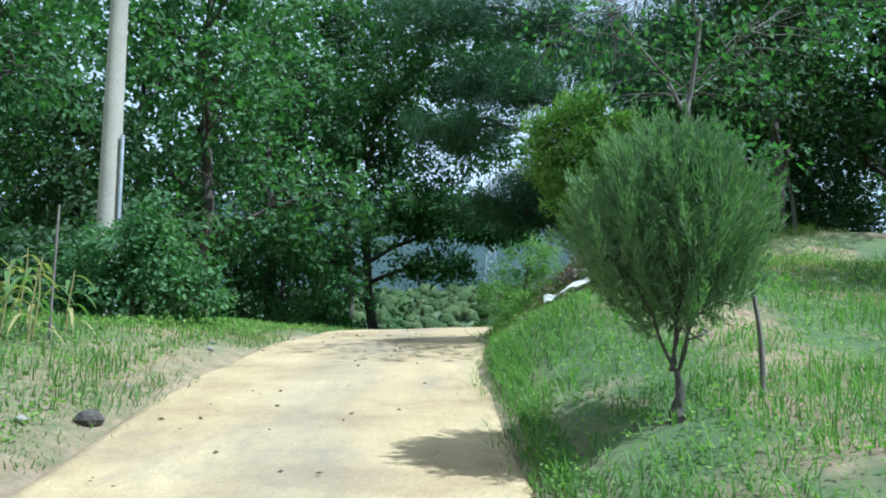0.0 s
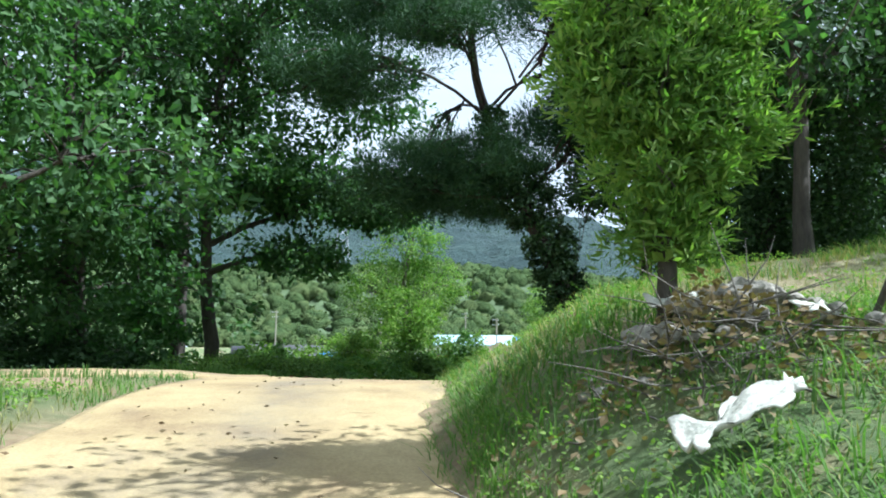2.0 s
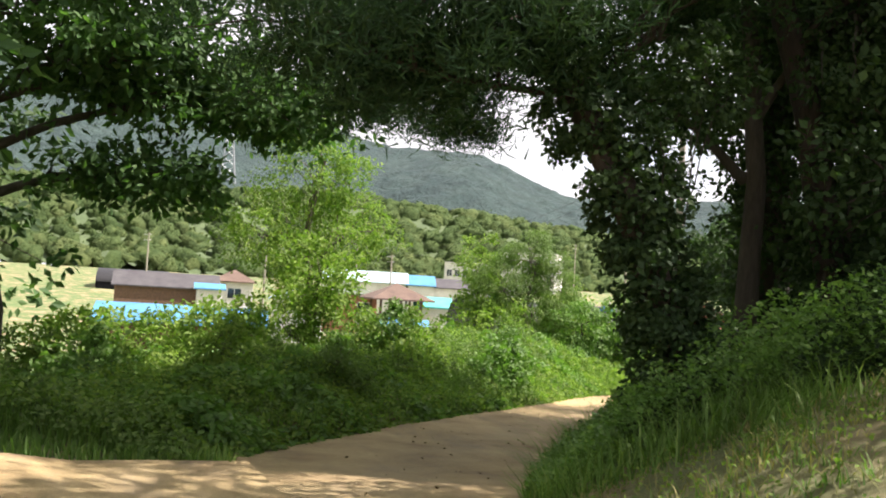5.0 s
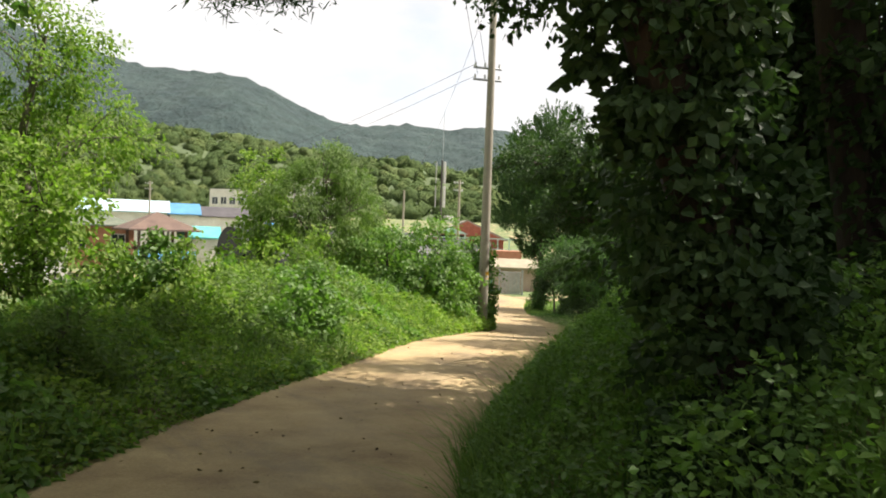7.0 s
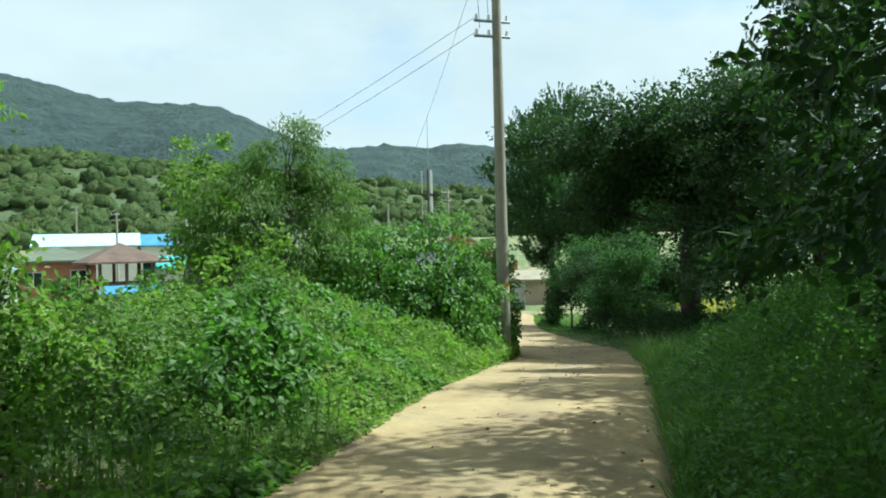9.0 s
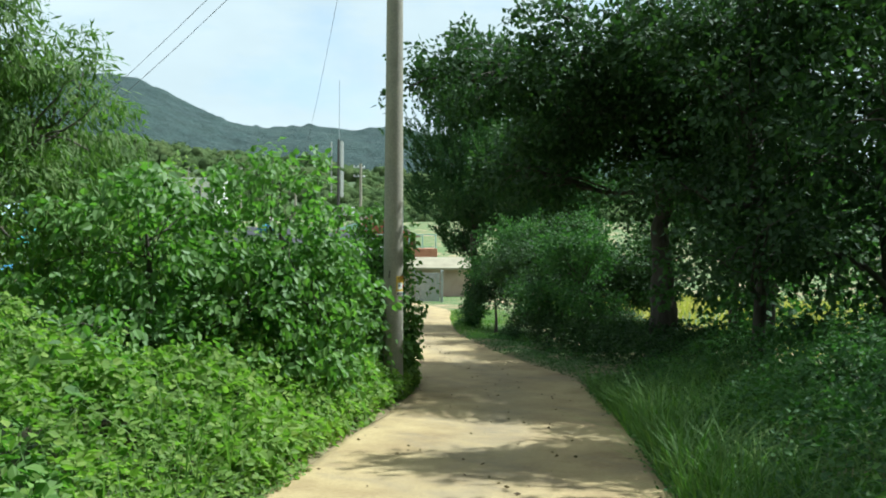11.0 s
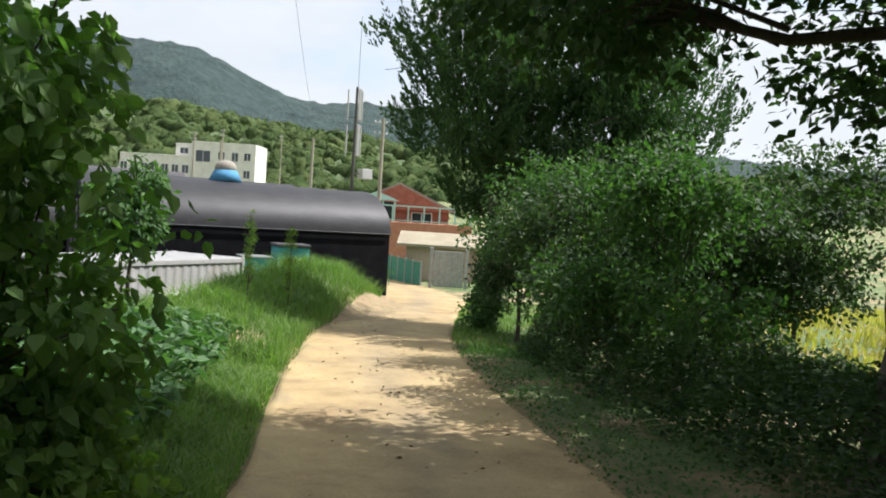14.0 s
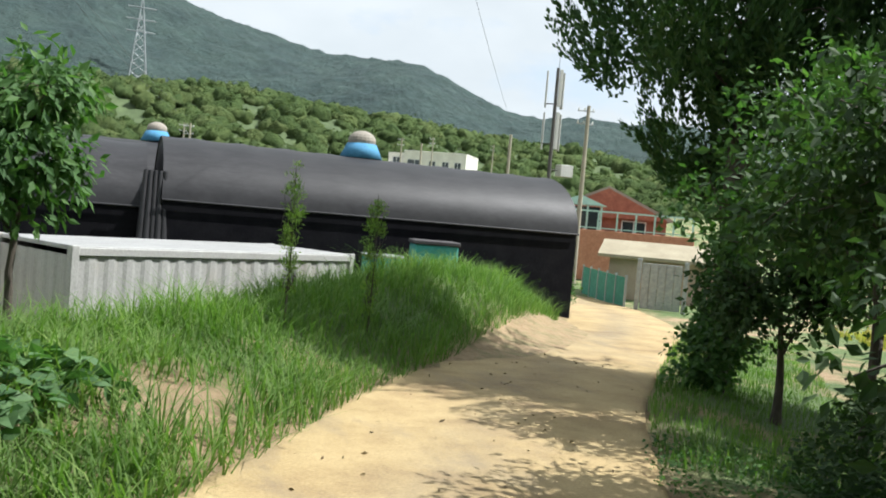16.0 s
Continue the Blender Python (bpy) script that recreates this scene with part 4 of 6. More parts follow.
# ---- the valley side, left of the lane after the crest ----
tree("locust_tree", at(3.4, 33.4), [(0, 0, 0), (0.1, 0, 2), (-0.1, 0, 4), (0.2, 0, 5.6)], 0.13,
     [(0, 0, 5.2, 1.3, 1.2, 1.0, 60), (1.0, 0, 4.0, 1.0, 1.0, 0.8, 44), (-1.1, 0, 3.8, 1.1, 1.0, 0.9, 44), (0.0, 0, 2.7, 0.8, 0.8, 0.8, 40), (-0.3, 0, 6.3, 0.9, 0.9, 0.6, 24)],
     LEAF_BRIGHT, "airy yellow-green locust tree above the bank", "tree", "", 81, 0.36, 80, (0.09, 0.045), droop=0.8, bark=BARK_PALE)
tree("leafy_bush", at(3.2, 31.0), [(0, 0, 0), (0, 0, 1.2), (0, 0, 2.4)], 0.07, [(0, 0, 2.4, 1.0, 0.9, 0.9, 70), (0.6, 0, 1.5, 0.9, 0.8, 0.7, 40), (-0.6, 0, 1.4, 0.9, 0.8, 0.7, 40)],
     LEAF_VINE, "rounded green bush on the valley side", "bush", "", 82, 0.28, 50, (0.1, 0.06))
tree("willow", at(10.9, 38.0), [(0, 0, 0), (0.1, 0, 1.4), (0, 0, 2.8), (0.3, 0, 4.1)], 0.12,
     [(0.1, 0, 4.3, 0.9, 0.9, 0.7, 46), (0.9, 0, 3.5, 0.9, 0.9, 0.9, 50), (-0.8, 0, 3.3, 1.0, 0.9, 0.9, 50), (0.2, 0, 2.6, 1.3, 1.1, 0.9, 60)],
     LEAF_WILLOW, "pale green willow with fine drooping foliage", "tree", "", 83, 0.3, 90, (0.13, 0.028), droop=1.3, bark=BARK_PALE)
tree("young_tree", at(9.9, 39.5), [(0, 0, 0), (0, 0, 2), (0, 0, 4.4)], 0.08, [(0, 0, 4.4, 0.7, 0.7, 0.9, 46), (0.3, 0, 3.2, 0.8, 0.8, 0.8, 46), (-0.3, 0, 2.4, 0.9, 0.8, 0.8, 40)],
     LEAF_VINE, "slim young tree hung with vines", "tree", "", 84, 0.28, 56, (0.11, 0.07), droop=0.5)
for k, (x, y, h, w) in enumerate([(13.85, 36.95, 3.0, 0.9), (12.4, 37.1, 2.8, 1.25), (12.9, 39.6, 3.0, 1.2), (17.2, 39.85, 2.9, 0.68), (15.85, 39.1, 2.2, 0.7)]):
    tree("mulberry_bush", at(x, y), [(0, 0, 0), (0.1, 0, h * 0.4), (0, 0, h * 0.75)], 0.06,
         [(0, 0, h * 0.72, w, w, h * 0.28, 58), (w * 0.5, -w * 0.4, h * 0.42, w * 0.8, w * 0.8, h * 0.26, 42), (-w * 0.5, -w * 0.3, h * 0.4, w * 0.8, w * 0.8, h * 0.26, 42), (0, -w * 0.6, h * 0.2, w * 0.9, w * 0.6, h * 0.15, 30)],
         LEAF_MULB, "dense mulberry bush with broad glossy leaves", "bush", "mulberry bushes beside the lane", 90 + k, 0.26, 32, (0.09, 0.066), droop=0.7, full=True, hollow=0.5, core=5)

# shrubs that break up the vines
g = np.random.default_rng(77)
for k in range(30):
    u0 = 24.0 + 14.5 * k / 29 + g.uniform(-0.4, 0.4)
    x, y, d = (float(q[0]) for q in scatter(1, u0, u0 + 0.01, 0.9 + 5.5 * g.uniform() ** 1.3, 6.5, -1, g, 9.0))
    h = g.uniform(0.95, 1.35) if u0 < 30 else g.uniform(1.2, 1.9)
    h, w = h * (0.75 if d < 1.6 else 1.0), g.uniform(0.45, 0.8)
    leaf, text, size = ((LEAF_MULB, "broad-leaved shrub among the vines", (0.1, 0.066)), (LEAF_VINE, "light green shrub among the vines", (0.085, 0.045)), (LEAF_WILLOW, "pale fine-leaved shrub among the vines", (0.1, 0.03)))[k % 3]
    tree("shrub", at(x, y), [(0, 0, 0), (0.03, 0, h * 0.4), (0, 0, h * 0.75)], 0.03,
         [(0, 0, h * 0.72, w * 0.75, w * 0.75, h * 0.24, 26), (w * 0.5, -0.1, h * 0.5, w * 0.6, w * 0.6, h * 0.2, 20), (-w * 0.5, 0.1, h * 0.45, w * 0.6, w * 0.6, h * 0.2, 20), (w * 0.2, 0.2, h * 0.98, w * 0.25, w * 0.25, h * 0.14, 8)],
         leaf, text, "bush", "shrubs among the vines", 600 + k, 0.2, 22, size, droop=0.5, core=3, limbs=1)

# ---- the lower bend: right side ----
def conifer(x, y, h, r, seed, label, per=38):
    n = 10
    wide = [r * min(0.3 + 2.3 * k / n, 1.25 - 0.95 * (k / n) ** 1.4) for k in range(n)]
    blobs = [(0.25 * r * math.sin(k * 2.4), 0.25 * r * math.cos(k * 2.4), h * (0.32 + 0.7 * k / n), wide[k], wide[k], h * 0.085, int(55 + 150 * wide[k] / r)) for k in range(n)]
    return tree("conifer", at(x, y), [(0, 0, 0), (0, 0, h * 0.3), (0.05, 0, h * 0.65), (0, 0, h * 0.97)], 0.17, blobs, CYPRESS, label, "tree", "", seed, 0.2, per, (0.11, 0.05), limbs=1, hollow=0.45, core=8, spray=0.72)


conifer(29.8, 51.3, 9.8, 2.95, 101, "tall dark juniper conifer with spiky upright sprays")
conifer(31.8, 48.9, 8.8, 2.3, 102, "dark conifer behind the first", 24)
for k, (x, y, h, w) in enumerate([(24.8, 41.8, 3.0, 1.15), (25.6, 43.2, 3.25, 1.3), (26.7, 45.1, 3.7, 1.3), (27.9, 47.1, 4.2, 1.3), (27.1, 42.3, 3.2, 1.2), (29.0, 49.3, 3.3, 0.9), (28.4, 45.0, 3.7, 1.3), (29.6, 47.2, 3.7, 1.2), (28.6, 42.6, 3.8, 1.4), (30.4, 44.6, 3.8, 1.4)]):
    g = np.random.default_rng(400 + k)
    blobs = [(w * g.uniform(-0.75, 0.75), w * g.uniform(-0.75, 0.75), h * g.uniform(0.42, 0.9), w * g.uniform(0.4, 0.75), w * g.uniform(0.4, 0.75), h * g.uniform(0.1, 0.2), 36) for i in range(8)]
    tree("hedge_shrub", at(x, y), [(0, 0, 0), (0.1, 0.1, h * 0.25), (-0.1, 0, h * 0.5)], 0.06, blobs,
         LEAF_DARK if k % 3 else LEAF_BROAD, "leggy evergreen shrub in the roadside row", "bush", "shrubs along the lane", 110 + k, 0.28, 28, (0.09, 0.052), limbs=2, hollow=0.2, core=2)
tree("trunk_vine", at(29.6, 50.9), [(0, 0, 0), (0.05, 0, 0.8), (0, 0, 1.6)], 0.03,
     [(-0.4, -0.2, 0.5, 0.5, 0.4, 0.4, 40), (0, 0, 1.2, 0.42, 0.4, 0.7, 44), (0.1, 0, 2.2, 0.4, 0.4, 0.6, 40)], LEAF_BROAD, "leafy vines round the foot of the conifer", "vines", "", 118, 0.24, 40, (0.1, 0.065), limbs=1)

# the young tree by the container
tree("young_fruit_tree", at(20.95, 50.1), [(0, 0, 0), (0, 0, 0.7), (0.05, 0, 1.4), (0, 0, 2.1)], 0.045,
     [(0, 0, 1.7, 0.62, 0.6, 0.45, 46), (0.2, 0, 2.3, 0.45, 0.45, 0.4, 28), (-0.25, 0, 1.35, 0.5, 0.5, 0.25, 20), (-0.3, 0, 2.1, 0.3, 0.3, 0.3, 14)], LEAF_BROAD,
     "young fruit tree with a thin dark trunk", "tree", "", 121, 0.22, 26, (0.14, 0.06), droop=0.9, core=1)

tree("leafy_bush", at(33.2, 62.0), [(0, 0, 0), (0, 0, 0.6), (0.1, 0, 1.2)], 0.03, [(0, 0, 1.1, 0.45, 0.4, 0.5, 30), (0.2, 0, 0.6, 0.4, 0.4, 0.4, 24), (-0.2, 0.1, 1.7, 0.3, 0.3, 0.3, 14)],
     LEAF_BROAD, "straggly bush at the end of the greenhouse", "bush", "", 125, 0.2, 30, (0.08, 0.05), limbs=3)
for k, (x, y, h) in enumerate([(23.7, 51.5, 1.95), (24.9, 52.1, 1.85)]):
    tree("tall_weed", at(x, y), [(0, 0, 0), (0.02, 0, h * 0.5), (0, 0, h)], 0.014, [(0, 0, h * 0.72, 0.09, 0.09, h * 0.28, 34), (0, 0, h * 0.35, 0.08, 0.08, h * 0.2, 14)],
         LEAF_VINE, "tall feathery weed standing in the grass", "weed", "tall weeds on the heap", 126 + k, 0.08, 26, (0.07, 0.012), droop=-0.2)


def corn(x, y, h, seed, label):
    """A maize stalk with long arching leaves."""
    rng = np.random.default_rng(seed)
    ob = empty("maize_plant", *at(x, y), label, "maize", "maize plants on the verge")
    piece("stalk", raw_mesh("stalk", *tube(bend((0, 0, 0), (0.05, 0, h), 6, rng, 0.01), np.linspace(0.014, 0.006, 6), 6), GRASS_DRY, True), ob)
    for k in range(9):
        a, z0 = k * 2.5 + rng.uniform(-0.4, 0.4), h * (0.2 + 0.085 * k)
        t = np.linspace(0, 1, 8)[:, None]
        ln = rng.uniform(0.28, 0.45)
        mid = np.concatenate([np.cos(a) * t * ln, np.sin(a) * t * ln, z0 + ln * (0.75 * t - 1.25 * t**2)], 1)
        side = np.array([[-np.sin(a), np.cos(a), 0]]) * 0.022 * np.sin(np.clip(t * 0.92 + 0.08, 0, 1) * np.pi) ** 0.6
        g = np.stack([mid - side, mid + np.array([0, 0, -0.006]), mid + side], 1)
        piece("leaf", grid_mesh("leaf", g[..., 0], g[..., 1], g[..., 2], LEAF_WILLOW if k % 2 else GRASS_DRY), ob)
    return ob


for k, (x, y, h) in enumerate([(-3.75, 7.7, 0.75), (-3.95, 8.2, 0.85), (-4.1, 7.9, 0.8), (-4.3, 8.6, 0.9), (-3.85, 8.7, 0.7), (-4.5, 8.1, 0.9)]):
    corn(x, y, h, 300 + k, "half-dry maize plant with drooping leaves")

# ---- undergrowth ----
x, y, d = scatter(150000, 21.0, 38.5, -0.1, 12.0, -1, R, 1.35)
u_ = along(x, y)[0]
tall_ = np.minimum(0.2 + d * 0.7, np.interp(u_, [21, 25, 29, 34], [0.55, 0.75, 1.15, 1.5]))
sort_ = wave(x, y, 0.75, 6.0) + 0.35 * wave(x, y, 2.6, 1.0) + R.normal(0, 0.12, len(x))
for name_, text_, pick, mat_, size_, lump_, full_ in (("vine_thicket", "thick mat of green vines and weeds along the lane", np.abs(sort_) <= 0.3, LEAF_VINE, 0.07, 1.1, False),
                                                      ("broad_vines", "broad-leaved creepers heaped beside the lane", sort_ > 0.3, LEAF_MULB, 0.1, 1.3, True),
                                                      ("pale_weeds", "pale green weeds with small leaves beside the lane", sort_ < -0.3, LEAF_WILLOW, 0.058, 0.8, False)):
    thicket(name_, text_, x[pick], y[pick], tall_[pick], 0.5, mat_, size_, R, "vines", lump=lump_, full=full_, droop=0.25)
x, y, d = scatter(24000, 37.5, 47.0, 0.0, 3.0, -1, R, 1.2)
thicket("verge_vines", "low broad-leaved vines round the foot of the pole", x, y, np.clip(0.45 + d * 0.75, 0, 1.15), 0.6, LEAF_VINE, 0.08, R, "vines", full=True, lump=0.7)
x, y, d = scatter(15000, 46.0, 55.5, 0.75, 7.2, -1, R)
d = d[worn_off(x, y)]
x, y = x[worn_off(x, y)], y[worn_off(x, y)]
thicket("sweet_potato_patch", "patch of sweet potato plants with heart-shaped leaves", x, y, 0.36, 0.24, LEAF_POTATO, 0.15, R, "crop", droop=0.0, full=True, lump=0.55)
x, y, d = scatter(60000, 20.5, 36.0, 0.0, 3.6, 1, R, 1.25)
thicket("bank_weeds", "tall shaded weeds on the bank", x, y, np.clip(0.25 + d * 0.75, 0, 1.0), 0.8, LEAF_MULB, 0.05, R, "weeds", lump=0.6)
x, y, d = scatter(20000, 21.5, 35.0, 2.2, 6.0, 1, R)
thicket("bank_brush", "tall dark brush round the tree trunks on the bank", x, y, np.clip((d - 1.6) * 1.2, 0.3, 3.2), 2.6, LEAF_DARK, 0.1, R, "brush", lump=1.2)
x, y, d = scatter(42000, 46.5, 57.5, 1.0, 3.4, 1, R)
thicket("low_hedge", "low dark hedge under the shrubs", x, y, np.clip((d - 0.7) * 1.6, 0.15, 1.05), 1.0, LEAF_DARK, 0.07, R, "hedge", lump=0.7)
x, y, d = scatter(30000, 36, 58, -0.1, 4.0, 1, R, 1.3)
thicket("shade_weeds", "low weeds in the shade of the trees", x, y, 0.1 + 0.1 * np.clip(d, 0, 2), 0.2, LEAF_BROAD, 0.045, R, "weeds", lump=0.5)
x, y, d = scatter(30000, 34, 46.5, 0.0, 3.4, 1, R, 1.1)
thicket("verge_weeds", "tall dark weeds on the shaded verge", x, y, np.clip(0.15 + d * 0.4, 0, 1.1), 0.5, LEAF_BROAD, 0.06, R, "weeds", lump=0.7)
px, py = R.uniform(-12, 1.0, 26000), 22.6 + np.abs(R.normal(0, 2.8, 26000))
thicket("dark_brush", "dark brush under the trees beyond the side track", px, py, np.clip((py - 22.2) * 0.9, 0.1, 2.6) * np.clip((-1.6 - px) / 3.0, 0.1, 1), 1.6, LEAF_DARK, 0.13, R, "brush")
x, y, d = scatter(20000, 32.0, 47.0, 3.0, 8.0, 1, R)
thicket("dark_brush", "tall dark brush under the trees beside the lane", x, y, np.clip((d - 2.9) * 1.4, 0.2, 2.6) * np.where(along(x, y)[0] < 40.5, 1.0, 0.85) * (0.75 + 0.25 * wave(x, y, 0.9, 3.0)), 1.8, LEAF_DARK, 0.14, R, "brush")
x, y, d = scatter(13000, 26, 66, 12.5, 17, 1, R)
thicket("far_hedge", "tall dark hedgerow on the far side of the field", x, y, 6.0, 9.0, LEAF_DARK, 0.32, R, "hedge", lump=2.6)
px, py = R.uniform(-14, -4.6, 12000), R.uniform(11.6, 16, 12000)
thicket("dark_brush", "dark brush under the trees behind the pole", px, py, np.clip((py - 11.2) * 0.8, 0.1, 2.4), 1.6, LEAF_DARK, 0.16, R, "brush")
tree("pole_bush", at(-4.0, 10.9), [(0, 0, 0), (0, 0, 0.5), (0, 0, 1.0)], 0.03, [(0, 0, 0.8, 0.85, 0.6, 0.55, 70), (0.75, 0, 0.45, 0.6, 0.5, 0.35, 34), (-0.6, 0, 0.5, 0.7, 0.5, 0.4, 40), (0.2, 0, 1.25, 0.4, 0.4, 0.3, 20)],
     LEAF_BROAD, "leafy green bush round the foot of the pole", "bush", "", 130, 0.22, 34, (0.1, 0.05), droop=0.6, core=3)

# bushes that close the view over the vines
for k, (x, y, h, w) in enumerate([(7.6, 36.6, 1.3, 1.1), (5.6, 36.0, 1.0, 1.0), (9.6, 37.2, 2.7, 1.2), (12.4, 39.2, 3.2, 1.4), (2.0, 36.0, 2.1, 1.3), (-0.4, 33.6, 2.5, 1.5), (6.6, 34.0, 0.95, 0.9), (14.4, 41.6, 3.2, 1.3), (1.3, 31.2, 2.0, 1.1), (-1.2, 30.6, 2.0, 1.2)]):
    tree("leafy_bush", at(x, y), [(0, 0, 0), (0, 0, h * 0.4), (0, 0, h * 0.7)], 0.05,
         [(0, 0, h * 0.7, w * 0.9, w * 0.9, h * 0.28, 64), (w * 0.5, -0.2, h * 0.4, w * 0.8, w * 0.8, h * 0.25, 46), (-w * 0.5, -0.2, h * 0.4, w * 0.8, w * 0.8, h * 0.25, 46)],
         LEAF_VINE, "rounded green bush on the valley side", "bush", "bushes on the valley side", 140 + k, 0.28, 32, (0.115, 0.075))

# ---- grass ----
x, y, d = scatter(11000, 11, 21, 0.0, 5.0, 1, R, 1.0)
low = wave(x, y, 1.7, 2.0) > -0.2
thicket("bank_creepers", "low weeds creeping over the dry bank", x[low], y[low], 0.09, 0.1, LEAF_VINE, 0.036, R, "weeds")
x, y, d = scatter(2600, 23, 38, 0.1, 3.5, -1, R, 1.3)
blades("vine_grass", "tall grass blades standing among the vines", x, y, 0.8, 0.014, GRASS, R, 0.5)
x, y, d = scatter(5000, -3, 14, 0.1, 4.0, -1, R, 1.4)
blades("straw_tufts", "dry straw-coloured tufts on the verge", x, y, 0.15, 0.01, GRASS_DRY, R, 0.6)
x, y, d = scatter(24000, 11, 21, 0.0, 5.0, 1, R, 1.0)
tuft = wave(x, y, 2.1, 7.0) + 0.5 * wave(x, y, 6.0, 1.0) > 0.1
x, y = x[tuft], y[tuft]
blades("bank_tufts", "green grass tufts on the dry bank", x[::2], y[::2], 0.19, 0.01, GRASS, R, 0.8)
blades("bank_straw", "dry grass tufts on the bank", x[1::2], y[1::2], 0.17, 0.009, GRASS_DRY, R, 0.9)
x, y, d = scatter(5000, -3, 16, -0.1, 0.45, -1, R)
edge = wave(x, y, 1.1, 3.0) > -0.1
blades("edge_grass", "grass creeping over the lane's edge", x[edge], y[edge], 0.15, 0.01, GRASS, R, 0.9)
x, y, d = scatter(28000, -3, 17.5, 0.4, 5.5, -1, R, 1.1)
keep = ~((y > 15.6) & (y < 21.6) & (x < 2))
blades("verge_grass", "uneven green grass on the verge", x[keep], y[keep], 0.17, 0.012, GRASS, R)
x, y, d = scatter(42000, -3, 12.5, 0.08, 6.5, 1, R, 1.2)
tuft = (wave(x, y, 1.4, 1.0) + 0.6 * wave(x, y, 4.3, 2.0) + R.normal(0, 0.35, len(x)) > -0.15) | (d < 0.25)
blades("bank_grass", "rough green grass on the bank", x[tuft], y[tuft], 0.24, 0.011, GRASS, R, 0.8)
x, y, d = scatter(7000, -3, 20, -0.14, 0.3, 1, R)
blades("edge_grass", "grass creeping over the lane's edge", x, y, 0.17, 0.01, GRASS, R, 0.9)
x, y, d = scatter(25000, -3, 12, 0.05, 6.5, 1, R, 1.2)
thicket("bank_herbs", "low broad-leaved weeds on the bank", x, y, 0.2 * (0.8 + 0.5 * wave(x, y, 1.9, 4.0)), 0.18, LEAF_VINE, 0.034, R, "weeds", lump=0.5)
x, y, d = scatter(16000, -6, 14, 0.3, 5.0, -1, R, 1.2)
thicket("verge_herbs", "low broad-leaved weeds on the verge", x, y, 0.13, 0.13, LEAF_VINE, 0.05, R, "weeds")
x, y, d = scatter(10000, 8, 21, 0.05, 5.5, 1, R, 1.0)
blades("dry_grass", "dry straw-coloured grass on the bank", x, y, 0.1, 0.009, GRASS_DRY, R, 1.1)
px, py = R.uniform(-14, 0.9, 16000), 20.9 + R.uniform(0, 2.4, 16000)
blades("track_grass", "bright long grass beyond the side track", px, py, 0.32, 0.018, GRASS, R)
x, y, d = scatter(34000, 54.0, 70, -0.1, 6.0, -1, R)
x, y = x[worn_off(x, y)], y[worn_off(x, y)]
blades("heap_grass", "lush tall grass on the heap beside the lane", x, y, 0.3 + 0.35 * mounds(x, y, 0.7, R)(x, y)[:, None], 0.016, GRASS, R, 0.8)
x, y, d = scatter(12000, 44, 55, 0.0, 0.85, -1, R)
x, y = x[worn_off(x, y)], y[worn_off(x, y)]
blades("patch_grass", "grass between the lane and the crop", x, y, 0.2, 0.013, GRASS, R, 0.7)
x, y, d = scatter(9000, 57, 72, 0.0, 2.5, 1, R)
blades("lane_grass", "grass on the edge of the lane", x, y, 0.2, 0.014, GRASS, R)
x, y, d = scatter(16000, 20, 46, 0.0, 2.2, 1, R, 1.4)
blades("shade_grass", "long arching grass on the shaded verge", x, y, 0.55 + 0.3 * np.clip(wave(x, y, 0.8, 2.0), -1, 1)[:, None], 0.013, GRASS, R, 0.9)
px, py = R.uniform(29, 56, 14000), R.uniform(30, 62, 14000)
u_, lat_, z_ = along(px, py)
ok = lat_ > 6.5
blades("field_grass", "ripe yellow rice field behind the hedge", px[ok], py[ok], 0.5, 0.09, FIELD, R)


# ---- poles, wires, towers ----
CONCRETE = rough_mat("pole_concrete", (0.27, 0.25, 0.195), (0.38, 0.345, 0.265), 2.2, 0.9, 0, 55.0, 0.12, (1, 1, 0.6), (0.2, 0.185, 0.14))
STEEL = rough_mat("galvanised_steel", (0.32, 0.34, 0.35), (0.48, 0.5, 0.5), 8.0, 0.5, 0.7, 50.0, 0.1)
BLACK = paint("black_cable", (0.02, 0.02, 0.022), 0.6)
WHITE = paint("white_paint", (0.78, 0.78, 0.74), 0.6)


def rod(a, b, r, mat, name, parent, sides=8, r2=None, label=""):
    return piece(name, raw_mesh(name, *tube([a, ((np.array(a) + np.array(b)) / 2), b], [r, ((r2 or r) + r) / 2, r2 or r], sides), mat, True), parent, label)


def utility_pole(x, y, h, r, label, arms=(), lean=(0, 0), z=None):
    """arms: heights of its crossarms above the foot."""
    ob = empty("utility_pole", x, y, land(x, y) - 0.1 if z is None else z, label, "utility pole", "utility poles")
    rod((0, 0, 0), (lean[0], lean[1], h), r, CONCRETE, "shaft", ob, 14, r * 0.6)
    for zz in arms:
        rod((-0.55, 0.14, zz), (0.3, -0.1, zz), 0.035, STEEL, "crossarm", ob, 6)
        for s in (-0.5, -0.2, 0.25):
            rod((s, -s * 0.25, zz + 0.02), (s, -s * 0.25, zz + 0.15), 0.04, WHITE, "insulator", ob, 8, 0.03)
    return ob


def wire(a, b, sag, label="black overhead cable slung between poles", r=0.0065):
    t = np.linspace(0, 1, 17)[:, None]
    p = np.array(a) * (1 - t) + np.array(b) * t - np.array([0, 0, 1]) * sag * 4 * t * (1 - t)
    return tagged(piece("overhead_wire", raw_mesh("overhead_wire", *tube(p, np.full(17, r), 5), BLACK)), label, "cable", "overhead wires")


utility_pole(16.55, 38.42, 10.6, 0.155, "weathered concrete utility pole with crossarms and a yellow sticker", (7.6, 7.95, 10.4))
pz = land(16.55, 38.42) - 0.1
